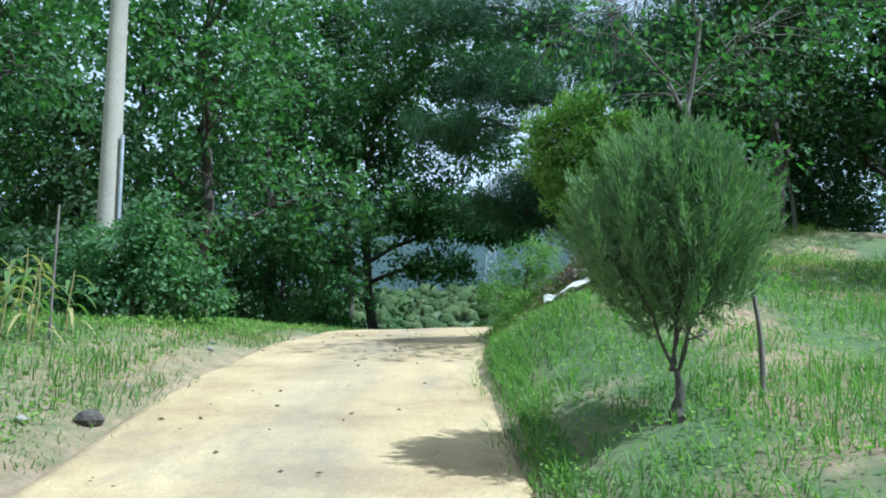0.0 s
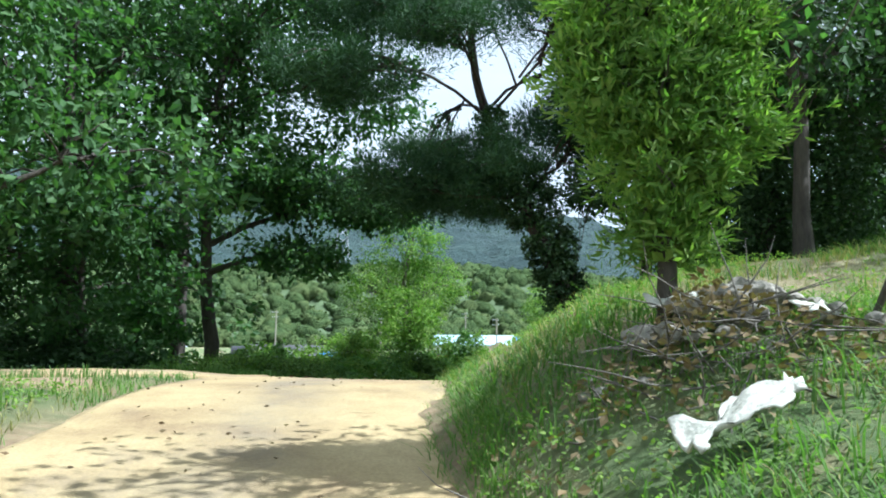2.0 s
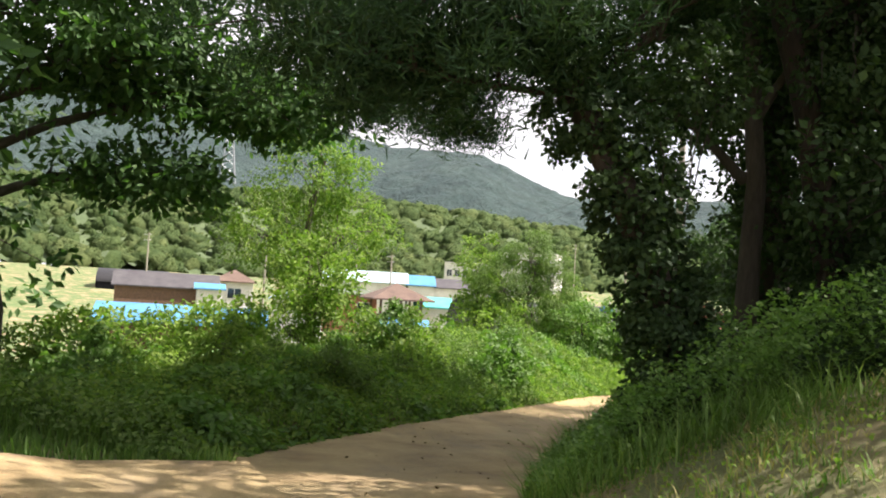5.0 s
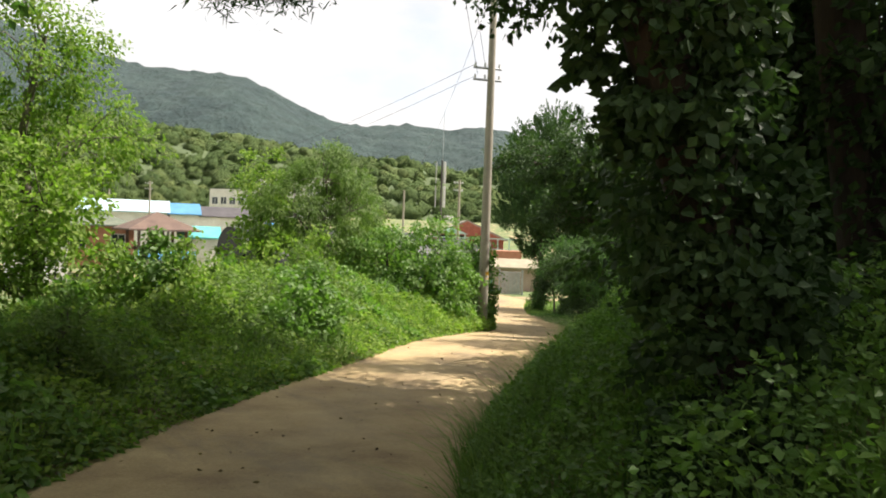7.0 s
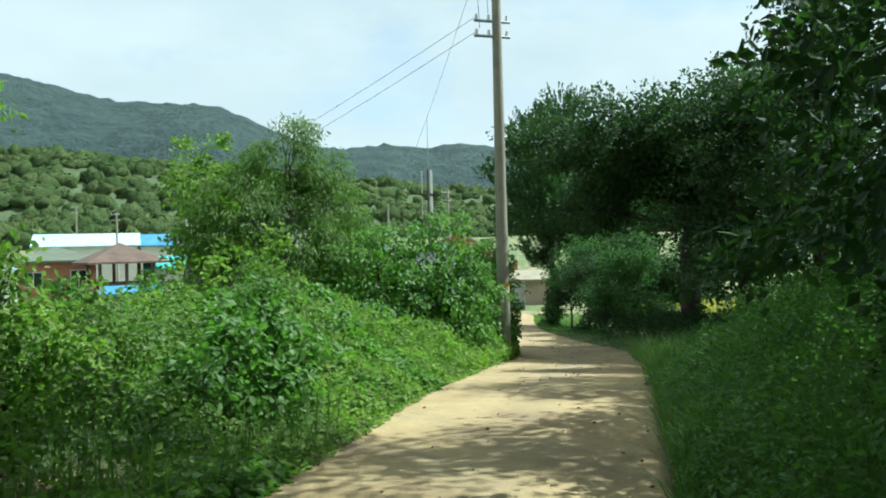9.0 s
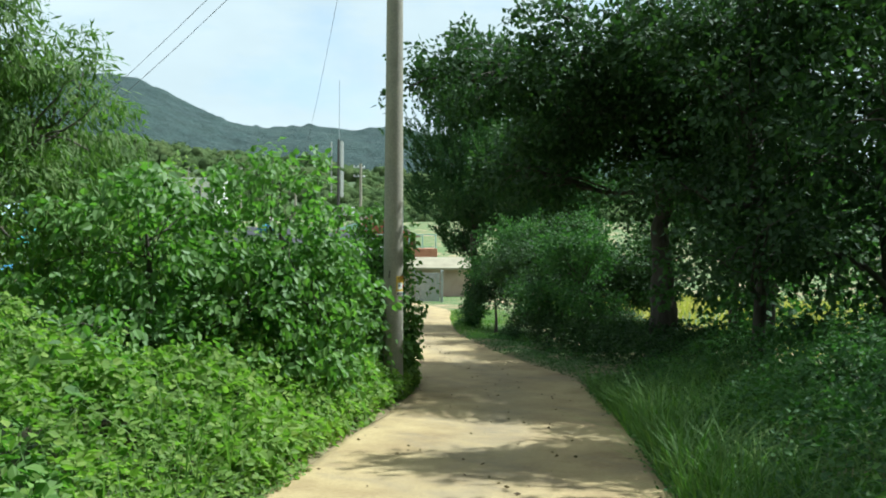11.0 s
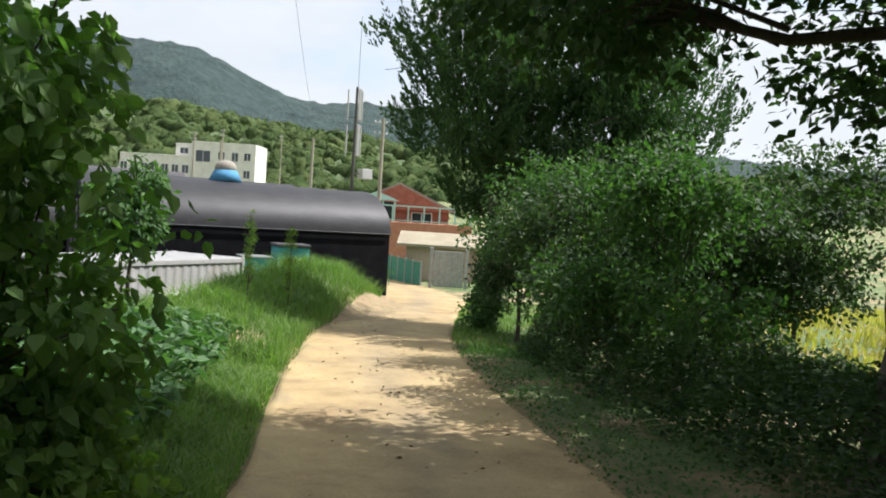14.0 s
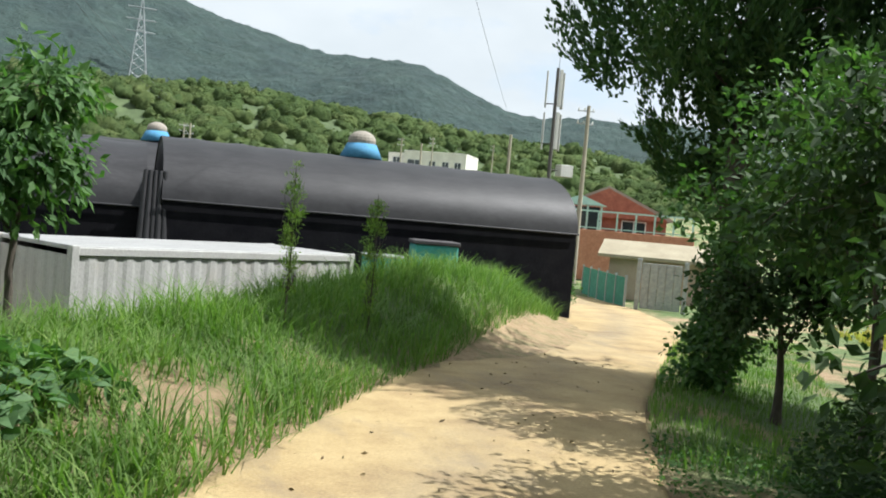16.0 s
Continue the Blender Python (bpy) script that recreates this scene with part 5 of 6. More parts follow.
FIRST = utility_pole(-4.93, 12.3, 9.5, 0.17, "pale concrete utility pole rising from a bush")
rod((0.2, -0.08, 0.2), (0.19, -0.08, 2.9), 0.03, STEEL, "conduit", FIRST, 8, 0.03, "grey steel cable conduit")

# sticker on the pole: two small printed sheets that follow its curve
YELLOW, ORANGE, PAPER, INK, RED = (paint(n, c, 0.45) for n, c in (("yellow_print", (0.75, 0.48, 0.05)), ("orange_print", (0.7, 0.2, 0.03)), ("white_print", (0.75, 0.75, 0.7)), ("dark_print", (0.05, 0.05, 0.05)), ("red_print", (0.6, 0.06, 0.08))))


def curved_sheet(name, z0, z1, a0, a1, r, mat, parent, label=""):
    a = np.radians(np.linspace(a0, a1, 9))[:, None]
    z = np.array([[z0, z1]])
    return piece(name, grid_mesh(name, r * np.cos(a) + 0 * z, r * np.sin(a) + 0 * z, z + 0 * a, mat), parent, label)


sticker = empty("sticker", 16.55, 38.42, pz + 1.60, "yellow and white advertising sticker wrapped on the pole", "sticker")
F0 = -97
curved_sheet("sheet", -0.012, 0.273, F0 - 12, F0 + 52, 0.147, YELLOW, sticker)
curved_sheet("white_panel", 0.081, 0.180, F0 - 4, F0 + 34, 0.1485, PAPER, sticker)
curved_sheet("white_strip", -0.009, 0.050, F0 - 11, F0 + 51, 0.1485, PAPER, sticker)
for k in range(7):
    curved_sheet("print_bar", 0.000, 0.040, F0 - 8 + k * 8, F0 - 3 + k * 8, 0.150, INK, sticker)
for k in range(4):
    curved_sheet("print_bar", 0.232, 0.260, F0 - 2 + k * 13, F0 + 7 + k * 13, 0.1495, ORANGE if k else INK, sticker)
curved_sheet("print_bar", 0.118, 0.149, F0 + 2, F0 + 14, 0.150, INK, sticker)
curved_sheet("print_bar", 0.105, 0.143, F0 + 34, F0 + 47, 0.1495, RED, sticker)
notice = empty("notice", 16.55, 38.42, pz + 2.55, "narrow white paper notice on the pole", "sticker")
curved_sheet("sheet", 0.0, 0.42, F0 + 42, F0 + 60, 0.1415, PAPER, notice)
step = empty("pole_step", 16.55, 38.42, pz + 1.95, "steel step bolt on the pole", "bolt")
rod((-0.13, -0.09, 0), (-0.19, -0.15, -0.09), 0.01, BARK, "bolt", step, 6)

wire((16.05, 38.5, pz + 7.7), (28.3, 121, 8.9), 1.6)
wire((16.05, 38.5, pz + 8.05), (28.0, 121, 9.7), 1.6)
wire((16.55, 38.42, pz + 10.4), (46.2, 92, 8.0), 0.9)
wire((16.05, 38.42, pz + 7.75), (-4.75, 12.3, land(-4.75, 12.3) + 9.1), 0.5)
wire((16.3, 38.42, pz + 8.1), (-4.75, 12.3, land(-4.75, 12.3) + 9.3), 0.5)


# ---- the village ----
def wall_mat(name, a, b):
    return rough_mat(name, a, b, 0.9, 0.9, 0, 30.0, 0.15)


BRICK = rough_mat("red_brick", (0.25, 0.085, 0.055), (0.36, 0.135, 0.085), 2.5, 0.9, 0, 14.0, 0.3)
ORANGE_BRICK = rough_mat("orange_brick", (0.40, 0.17, 0.10), (0.5, 0.24, 0.15), 2.5, 0.9, 0, 14.0, 0.3)
PLASTER = wall_mat("white_plaster", (0.62, 0.6, 0.54), (0.78, 0.76, 0.7))
GREY_ROOF = wall_mat("grey_roof", (0.24, 0.215, 0.18), (0.34, 0.31, 0.26))
BROWN_ROOF = wall_mat("brown_roof", (0.10, 0.065, 0.05), (0.17, 0.115, 0.085))
GREEN_ROOF = wall_mat("green_grey_roof", (0.10, 0.125, 0.085), (0.155, 0.175, 0.125))
BLUE = wall_mat("blue_sheet", (0.06, 0.2, 0.36), (0.09, 0.28, 0.46))
TEAL = wall_mat("teal_sheet", (0.07, 0.33, 0.31), (0.12, 0.45, 0.41))
PALE_BLUE = wall_mat("pale_blue_sheet", (0.36, 0.5, 0.56), (0.5, 0.64, 0.7))
DARK_ROOF = wall_mat("dark_roof", (0.055, 0.05, 0.055), (0.09, 0.085, 0.085))
TIMBER = rough_mat("brown_timber", (0.10, 0.055, 0.035), (0.18, 0.10, 0.06), 4.0, 0.7, 0, 40.0, 0.2)
THATCH = wall_mat("straw_coloured_roof", (0.26, 0.22, 0.15), (0.36, 0.32, 0.22))
GLASS, gn, gl, gp = material("window_glass")
gp.inputs["Base Color"].default_value, gp.inputs["Roughness"].default_value = (0.03, 0.04, 0.045, 1), 0.06
gp.inputs["Specular IOR Level"].default_value = 0.7
FRAME_GREEN = paint("pale_green_frame", (0.45, 0.66, 0.6), 0.4)


def window(parent, x, y, z, w, h, ax="x", frame_mat=None):
    """A glazed window on a wall: ax tells the wall's run; y (or x) is the wall's face."""
    f = 0.07
    bm, gb = bmesh.new(), bmesh.new()
    o = 0.05
    for a0, z0, a1, z1 in ((-w / 2, 0, w / 2, f), (-w / 2, h - f, w / 2, h), (-w / 2, f, -w / 2 + f, h - f), (w / 2 - f, f, w / 2, h - f), (-f / 2, f, f / 2, h - f)):
        if ax == "x":
            box(bm, x + a0, y - o, z + z0, x + a1, y + o, z + z1)
        else:
            box(bm, x - o, y + a0, z + z0, x + o, y + a1, z + z1)
    if ax == "x":
        box(gb, x - w / 2 + f, y - 0.02, z + f, x + w / 2 - f, y + 0.02, z + h - f)
    else:
        box(gb, x - 0.02, y - w / 2 + f, z + f, x + 0.02, y + w / 2 - f, z + h - f)
    win = part("window", bm, frame_mat or WHITE, parent)
    part("pane", gb, GLASS, win)
    return win


def house(name, label, x, y, z, turn, w, d, h, wall, roof, kind="gable", rise=1.4, over=0.35, windows=(), ridge="x"):
    """A house of w by d by h metres, its front towards its own -y, turned about z; kind gable, hip or flat."""
    ob = empty(name, x, y, z, label, "house")
    ob.rotation_euler = (0, 0, radians(turn))
    part("wall", boxed(-w / 2, -d / 2, 0, w / 2, d / 2, h, 0.02), wall, ob)
    bm = bmesh.new()
    a, b = w / 2 + over, d / 2 + over
    if kind == "flat":
        box(bm, -a, -b, h + 0.003, a, b, h + 0.28, 0.03)
    else:
        if ridge == "x":
            e = a if kind == "gable" else max(0.01, a - b)
            top = [(-e, 0, h + rise), (e, 0, h + rise)]
        else:
            e = b if kind == "gable" else max(0.01, b - a)
            top = [(0, -e, h + rise), (0, e, h + rise)]
        low = [(-a, -b, h - 0.05), (a, -b, h - 0.05), (a, b, h - 0.05), (-a, b, h - 0.05)]
        base = [bm.verts.new((p[0], p[1], p[2] - 0.14)) for p in low]
        lo = [bm.verts.new(p) for p in low]
        t0, t1 = (bm.verts.new(p) for p in top)
        for k in range(4):
            bm.faces.new((base[k], base[(k + 1) % 4], lo[(k + 1) % 4], lo[k]))
        bm.faces.new(base[::-1])
        if ridge == "x":
            bm.faces.new((lo[0], lo[1], t1, t0))
            bm.faces.new((lo[2], lo[3], t0, t1))
            bm.faces.new((lo[1], lo[2], t1))
            bm.faces.new((lo[3], lo[0], t0))
        else:
            bm.faces.new((lo[1], lo[2], t1, t0))
            bm.faces.new((lo[3], lo[0], t0, t1))
            bm.faces.new((lo[0], lo[1], t0))
            bm.faces.new((lo[2], lo[3], t1))
    rf = part("roof", bm, roof, ob)
    if kind == "gable":  # the gable walls stand just proud under the slopes
        for sgn in (-1, 1):
            gm = bmesh.new()
            if ridge == "y":
                g = [(-w / 2, sgn * (b + 0.004), h - 0.19), (w / 2, sgn * (b + 0.004), h - 0.19), (w / 2 * 0.98, sgn * (b + 0.004), h - 0.05), (0, sgn * (b + 0.004), h + rise - 0.16), (-w / 2 * 0.98, sgn * (b + 0.004), h - 0.05)]
            else:
                g = [(sgn * (a + 0.004), -d / 2, h - 0.19), (sgn * (a + 0.004), d / 2, h - 0.19), (sgn * (a + 0.004), d / 2 * 0.98, h - 0.05), (sgn * (a + 0.004), 0, h + rise - 0.16), (sgn * (a + 0.004), -d / 2 * 0.98, h - 0.05)]
            gm.faces.new([gm.verts.new(p) for p in g])
            part("gable", gm, wall, ob)
    for face, px_, pz_, ww, hh in windows:
        if face == "front":
            window(ob, px_, -d / 2, pz_, ww, hh)
        else:
            window(ob, w / 2 if face == "right" else -w / 2, px_, pz_, ww, hh, "y")
    return ob


# white three-storey block with a lower wing
wb = house("white_building", "white flat-roofed three-storey building with a lower wing", 79.4, 189.6, 2.8, -37, 11.8, 9.4, 10.7, PLASTER, PLASTER, "flat", over=0.05,
           windows=[("front", a, b, 1.3, 1.5) for a in (-0.4, 4.4) for b in (1.4, 4.6, 7.8)] + [("front", 2.1, b, 1.3, 1.7) for b in (4.4, 7.6)] + [("front", -3.8, 7.2, 2.8, 2.2)])
wing = house("white_wing", "long white wing with a row of windows", 69.1, 197.2, 2.8, -37, 13.6, 9, 7.9, PLASTER, PLASTER, "flat", over=0.05,
             windows=[("front", -5.6 + 1.9 * k, 4.9, 1.35, 1.6) for k in range(7)] + [("front", -5.6 + 1.9 * k, 1.4, 1.35, 1.6) for k in range(7)])
stair = house("stair_head", "white stair head on the roof of the wing", 72.6, 194.2, 10.98, -37, 3.2, 3.0, 2.2, PLASTER, PLASTER, "flat", over=0.05, windows=[("front", 0, 0.5, 1.6, 1.2)])

house("brick_house", "low orange-brick house with a grey-green hipped roof", 17.6, 97.2, -0.6, -10, 5.8, 6.0, 3.8, ORANGE_BRICK, GREEN_ROOF, "hip", 1.05, 0.5, [("front", -1.6, 1.7, 1.3, 1.2), ("front", 1.6, 0.9, 1.2, 2.1)])
house("white_house", "small white house with a brown hipped roof", 9.0, 128, -0.2, -4, 4.8, 5.0, 3.9, PLASTER, BROWN_ROOF, "hip", 1.5, 0.5, [("front", 0.1, 1.6, 1.8, 1.4)])
house("dark_shed", "long shed with a dark roof", 0.6, 113.5, -0.3, 0, 10.6, 6, 3.0, TIMBER, DARK_ROOF, "gable", 1.5)
house("blue_shed", "shed with a pale blue sheet roof", 5.0, 109, -0.5, 0, 2.6, 3, 3.3, PLASTER, BLUE, "gable", 0.5)
house("long_hall", "long hall with a pale blue and white sheet roof", 28.0, 134, 0.4, -14, 11.5, 8, 4.4, PLASTER, PALE_BLUE, "gable", 1.5)
house("blue_hall", "hall with a bright blue sheet roof", 35.6, 132, 0.4, -14, 3.6, 8, 4.3, PLASTER, BLUE, "gable", 1.4)
house("dark_hall", "low hall with a dark roof", 44, 140, 0.6, -14, 17, 9, 4.0, PLASTER, DARK_ROOF, "gable", 1.4)
house("blue_tarp_shed", "low shed under a bright blue tarpaulin roof", 1.4, 63, -1.6, -3, 8.4, 4.2, 3.0, TIMBER, BLUE, "gable", 0.8)
house("tarp_lean_to", "lean-to with a white and blue tarpaulin roof", 20.6, 86.0, -1.2, -14, 3.6, 3.0, 2.0, PLASTER, BLUE, "gable", 0.45)
house("teal_shed", "shed with a rounded teal cover", 25.0, 92, -0.6, -15, 3.0, 4, 3.0, PLASTER, TEAL, "gable", 0.9)
house("white_shed", "small white shed with a pale roof", 10.9, 84.5, -1.0, -8, 4.0, 4.0, 3.6, PLASTER, PALE_BLUE, "gable", 0.8, ridge="y")

pav = empty("pavilion", 20.9, 90.3, -0.4, "open timber pavilion with a dark pyramid roof", "pavilion")
for sx in (-1.9, 0, 1.9):
    for sy in (-1.9, 1.9):
        part("post", boxed(sx - 0.1, sy - 0.1, 0, sx + 0.1, sy + 0.1, 3.3), TIMBER, pav)
part("floor", boxed(-2.2, -2.2, 0.0, 2.2, 2.2, 1.0, 0.03), TIMBER, pav)
for sy in (-2.0, 2.0):
    part("railing", boxed(-2.0, sy - 0.04, 1.55, 2.0, sy + 0.04, 1.75), TIMBER, pav)
bm = bmesh.new()
r4 = [bm.verts.new((a * 2.9, b * 2.9, 3.2)) for a, b in ((-1, -1), (1, -1), (1, 1), (-1, 1))]
r5 = [bm.verts.new((a * 2.9, b * 2.9, 3.34)) for a, b in ((-1, -1), (1, -1), (1, 1), (-1, 1))]
apex = bm.verts.new((0, 0, 4.8))
bm.faces.new(r4[::-1])
for k in range(4):
    bm.faces.new((r4[k], r4[(k + 1) % 4], r5[(k + 1) % 4], r5[k]))
    bm.faces.new((r5[k], r5[(k + 1) % 4], apex))
part("roof", bm, BROWN_ROOF, pav)

# the brick house at the end of the lane
bh = house("terrace_house", "two-storey red-brick house with a grey gabled roof", 55.1, 94.0, -1.2, -32, 7.8, 9, 4.2, BRICK, GREY_ROOF, "gable", 1.9, 0.4, [("front", -1.4, 2.6, 2.2, 1.3), ("front", 1.8, 2.6, 1.6, 1.3)], ridge="y")
tr = empty("terrace", 51.2, 87.0, -1.2, "orange-brick terrace with a glazed pale green railing", "terrace")
tr.rotation_euler = (0, 0, radians(-32))
part("parapet", boxed(-4.4, -1.6, 0, 4.8, 1.8, 3.1, 0.03), ORANGE_BRICK, tr)
for k in range(9):
    part("post", boxed(-4.35 + k * 1.12, -1.55, 3.103, -4.25 + k * 1.12, -1.45, 4.2), FRAME_GREEN, tr)
part("top_rail", boxed(-4.4, -1.56, 4.203, 4.8, -1.44, 4.3), FRAME_GREEN, tr)
part("bottom_rail", boxed(-4.4, -1.545, 3.2, 4.8, -1.455, 3.26), FRAME_GREEN, tr)
cn = empty("glazed_porch", 49.6, 88.4, 1.905, "pale green glazed porch with a small gabled roof", "porch")
cn.rotation_euler = (0, 0, radians(-32))
for sx in (-1.3, -0.45, 0.45, 1.3):
    part("post", boxed(sx - 0.06, -1.0, 0, sx + 0.06, -0.88, 1.5), FRAME_GREEN, cn)
part("pane", boxed(-1.2, -0.96, 0.1, 1.2, -0.93, 1.4), GLASS, cn)
bm = bmesh.new()
q = [bm.verts.new(p) for p in ((-1.6, -1.2, 1.503), (1.6, -1.2, 1.503), (1.6, 0.9, 1.503), (-1.6, 0.9, 1.503), (0, -1.2, 2.1), (0, 0.9, 2.1))]
for f in ((0, 1, 4), (1, 2, 5, 4), (2, 3, 5), (3, 0, 4, 5), (3, 2, 1, 0)):
    bm.faces.new([q[k] for k in f])
part("roof", bm, FRAME_GREEN, cn)
house("gatehouse", "low outbuilding with a straw-coloured sheet roof", 46.6, 74.2, -1.2, -38, 6.0, 4.0, 2.1, wall_mat("tan_block", (0.36, 0.26, 0.19), (0.48, 0.37, 0.28)), THATCH, "gable", 0.6, 0.5)
gate = empty("yard_gate", 41.0, 67.6, land(41.0, 67.6) - 0.02, "grey ribbed sheet-metal yard gate", "gate")
gate.rotation_euler = (0, 0, radians(-38))
for k in range(5):
    part("panel", boxed(-0.85 + k * 0.29, -0.03 - 0.02 * (k % 2), 0.05, -0.57 + k * 0.29, 0.03, 1.75, 0.01), STEEL, gate)
for s in (-0.97, 0.72):
    part("post", boxed(s - 0.08, -0.1, 0, s + 0.08, 0.1, 1.9, 0.01), STEEL, gate)
NET = rough_mat("green_netting", (0.03, 0.17, 0.12), (0.07, 0.30, 0.22), 5.0, 0.9, 0, 60.0, 0.3)
fence = empty("net_fence", 41.4, 72.4, land(41.4, 72.4) - 0.02, "green net fence along the lane", "fence")
fence.rotation_euler = (0, 0, radians(72))
for k in range(6):
    part("post", boxed(-3.5 + k * 1.4, -0.04, -0.1, -3.42 + k * 1.4, 0.04, 1.35), STEEL, fence)
for k in range(5):
    part("net", boxed(-3.40 + k * 1.4, -0.012, 0.02, -2.12 + k * 1.4, 0.012, 1.25), NET, fence)

# ---- the greenhouse ----
SHADE = rough_mat("black_shade_cloth", (0.02, 0.02, 0.022), (0.036, 0.035, 0.038), 1.2, 0.55, 0, 5.0, 0.08, (1, 6, 1))
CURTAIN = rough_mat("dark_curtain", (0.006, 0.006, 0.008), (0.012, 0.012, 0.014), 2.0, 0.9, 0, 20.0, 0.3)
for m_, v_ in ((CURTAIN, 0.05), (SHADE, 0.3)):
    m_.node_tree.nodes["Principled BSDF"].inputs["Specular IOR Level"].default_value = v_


def tunnel(label, x, y, z, turn, length, half, wall, rise, z_end=0.0):
    """A tunnel greenhouse: an arched cover on upright sides, closed at both ends; x, y is the front right corner, it runs to its own -x."""
    ob = empty("tunnel_greenhouse", x, y, z, label, "greenhouse")
    ob.rotation_euler = (0, 0, radians(turn))
    th = np.linspace(0, np.pi, 25)
    cy, cz = half - half * np.cos(th), wall + rise * np.sin(th)
    xs = np.linspace(0, -length, 29)
    sag = -0.035 * np.abs(np.sin(xs[:, None] * np.pi / 1.05)) * np.sin(th)[None]
    piece("cover", grid_mesh("cover", xs[:, None] + 0 * cy[None], cy[None] + 0 * xs[:, None], cz[None] + sag, SHADE), ob)
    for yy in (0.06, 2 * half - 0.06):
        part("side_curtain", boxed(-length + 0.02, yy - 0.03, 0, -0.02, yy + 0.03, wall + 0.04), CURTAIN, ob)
    for xx in (-0.03, -length + 0.03):
        bm = bmesh.new()
        pts = [(xx, 0.1, 0)] + [(xx, a, b) for a, b in zip(np.clip(cy, 0.1, 2 * half - 0.1), cz - 0.02)] + [(xx, 2 * half - 0.1, 0)]
        bm.faces.new([bm.verts.new(p) for p in pts])
        part("end_cover", bm, SHADE, ob)
    rod((0, -0.05, wall), (-length, -0.05, wall), 0.025, SHADE, "gutter_rail", ob, 6)
    return ob


tunnel("long black tunnel greenhouse under shade cloth", 33.0, 60.7, -1.15, 0, 10.2, 2.2, 2.8, 1.5)
tunnel("short black tunnel greenhouse joined to the long one", 22.5, 61.2, -1.3, 0, 3.2, 2.2, 2.75, 1.5)
tunnel("second long black tunnel greenhouse set back from the first", 34.0, 68.6, -1.15, 0, 13.7, 2.4, 2.9, 1.7)
tunnel("dark tunnel greenhouse at the foot of the hill", 1.0, 158, land(-4, 160) - 0.1, 0, 11.0, 5.0, 1.2, 2.2)
roll = empty("rolled_cover", 22.65, 60.7, -1.1, "rolled-up dark shade cloth hanging in folds", "cover")
for k in range(5):
    rod((-0.28 + k * 0.14, -0.1 - 0.05 * (k % 2), 0), (-0.2 + k * 0.1, 0.15, 3.35), 0.11, SHADE, "fold", roll, 8, 0.05)


def roof_vent(x, y, z, s, label):
    ob = empty("roof_vent", x, y, z, label, "ventilator")
    bm = bmesh.new()
    bmesh.ops.create_cone(bm, cap_ends=True, segments=20, radius1=0.62 * s, radius2=0.42 * s, depth=0.42 * s, matrix=Matrix.Translation((0, 0, 0.0)))
    part("base", bm, BLUE, ob, "blue flared base", True)
    bm = bmesh.new()
    bmesh.ops.create_uvsphere(bm, u_segments=20, v_segments=10, radius=0.4 * s, matrix=Matrix.Translation((0, 0, 0.3 * s)) @ Matrix.Diagonal((1, 1, 0.72, 1)))
    part("turbine", bm, GREY_ROOF, ob, "grey ribbed turbine head")
    return ob


roof_vent(27.7, 62.9, 3.3, 0.9, "blue roof ventilator with a grey turbine head")
roof_vent(23.1, 71.0, 3.62, 0.8, "small blue roof ventilator with a pale cap")

# ---- the container and the boxes beside it ----
GREY_STEEL = rough_mat("grey_painted_steel", (0.33, 0.325, 0.31), (0.4, 0.395, 0.375), 2.0, 0.6, 0.0, 50.0, 0.06, (1, 1, 0.4), (0.31, 0.29, 0.26))
ROOF_SHEET = rough_mat("pale_roof_sheet", (0.27, 0.27, 0.265), (0.36, 0.36, 0.35), 2.0, 0.6, 0, 40.0, 0.1)
co = empty("shipping_container", 21.3, 54.75, -1.7, "grey corrugated steel container with a pale roof", "container")
co.rotation_euler = (0, 0, math.atan2(2.66, 4.8))
L_, W_, H_ = 5.6, 2.5, 2.6


def corrugated(length, height, pitch=0.28, deep=0.02):
    n = int(length / pitch)
    xs, ys = [], []
    for k in range(n):
        a = k * length / n
        s = length / n
        xs += [a, a + s * 0.3, a + s * 0.5, a + s * 0.8]
        ys += [0, 0, deep, deep]
    xs.append(length)
    ys.append(0)
    xs, ys = np.array(xs), np.array(ys)
    return xs[:, None] + np.zeros((1, 2)), ys[:, None] + np.zeros((1, 2)), np.array([[0.0, height]]) + 0 * xs[:, None]


for nm, m_, ln in (("side_panel", pose(0, 0.03, 0.12), L_), ("side_panel", pose(0, W_ - 0.08, 0.12), L_), ("end_panel", pose(0.03, W_, 0.12, 0, 0, -90), W_), ("end_panel", pose(L_ - 0.08, W_, 0.12, 0, 0, -90), W_)):
    piece(nm, grid_mesh(nm, *corrugated(ln, H_ - 0.24), GREY_STEEL, False), co, "", m_)
for yy in (0, W_ - 0.1):
    for zz in (0, H_ - 0.12):
        part("side_rail", boxed(0.1, yy, zz, L_ - 0.1, yy + 0.1, zz + 0.12, 0.01), GREY_STEEL, co)
for xx in (0, L_ - 0.12):
    for yy in (0, W_ - 0.12):
        part("corner_post", boxed(xx, yy - 0.012, 0, xx + 0.12, yy + 0.132, H_ + 0.03, 0.012), GREY_STEEL, co)
part("roof", boxed(0.06, 0.06, H_ - 0.05, L_ - 0.06, W_ - 0.06, H_ + 0.02, 0.01), ROOF_SHEET, co, "pale sheet roof")
window(co, 2.6, 0.0, 1.0, 1.0, 0.8)
gb_ = empty("teal_tank_box", 28.75, 59.9, land(28.75, 59.9) - 0.05, "teal sheet-metal box with a grey lid", "box")
gb_.rotation_euler = (0, 0, radians(-12))
part("body", boxed(-0.5, -0.45, 0, 0.5, 0.45, 1.45, 0.02), TEAL, gb_)
part("lid", boxed(-0.54, -0.49, 1.453, 0.54, 0.49, 1.55, 0.02), DARK_ROOF, gb_)
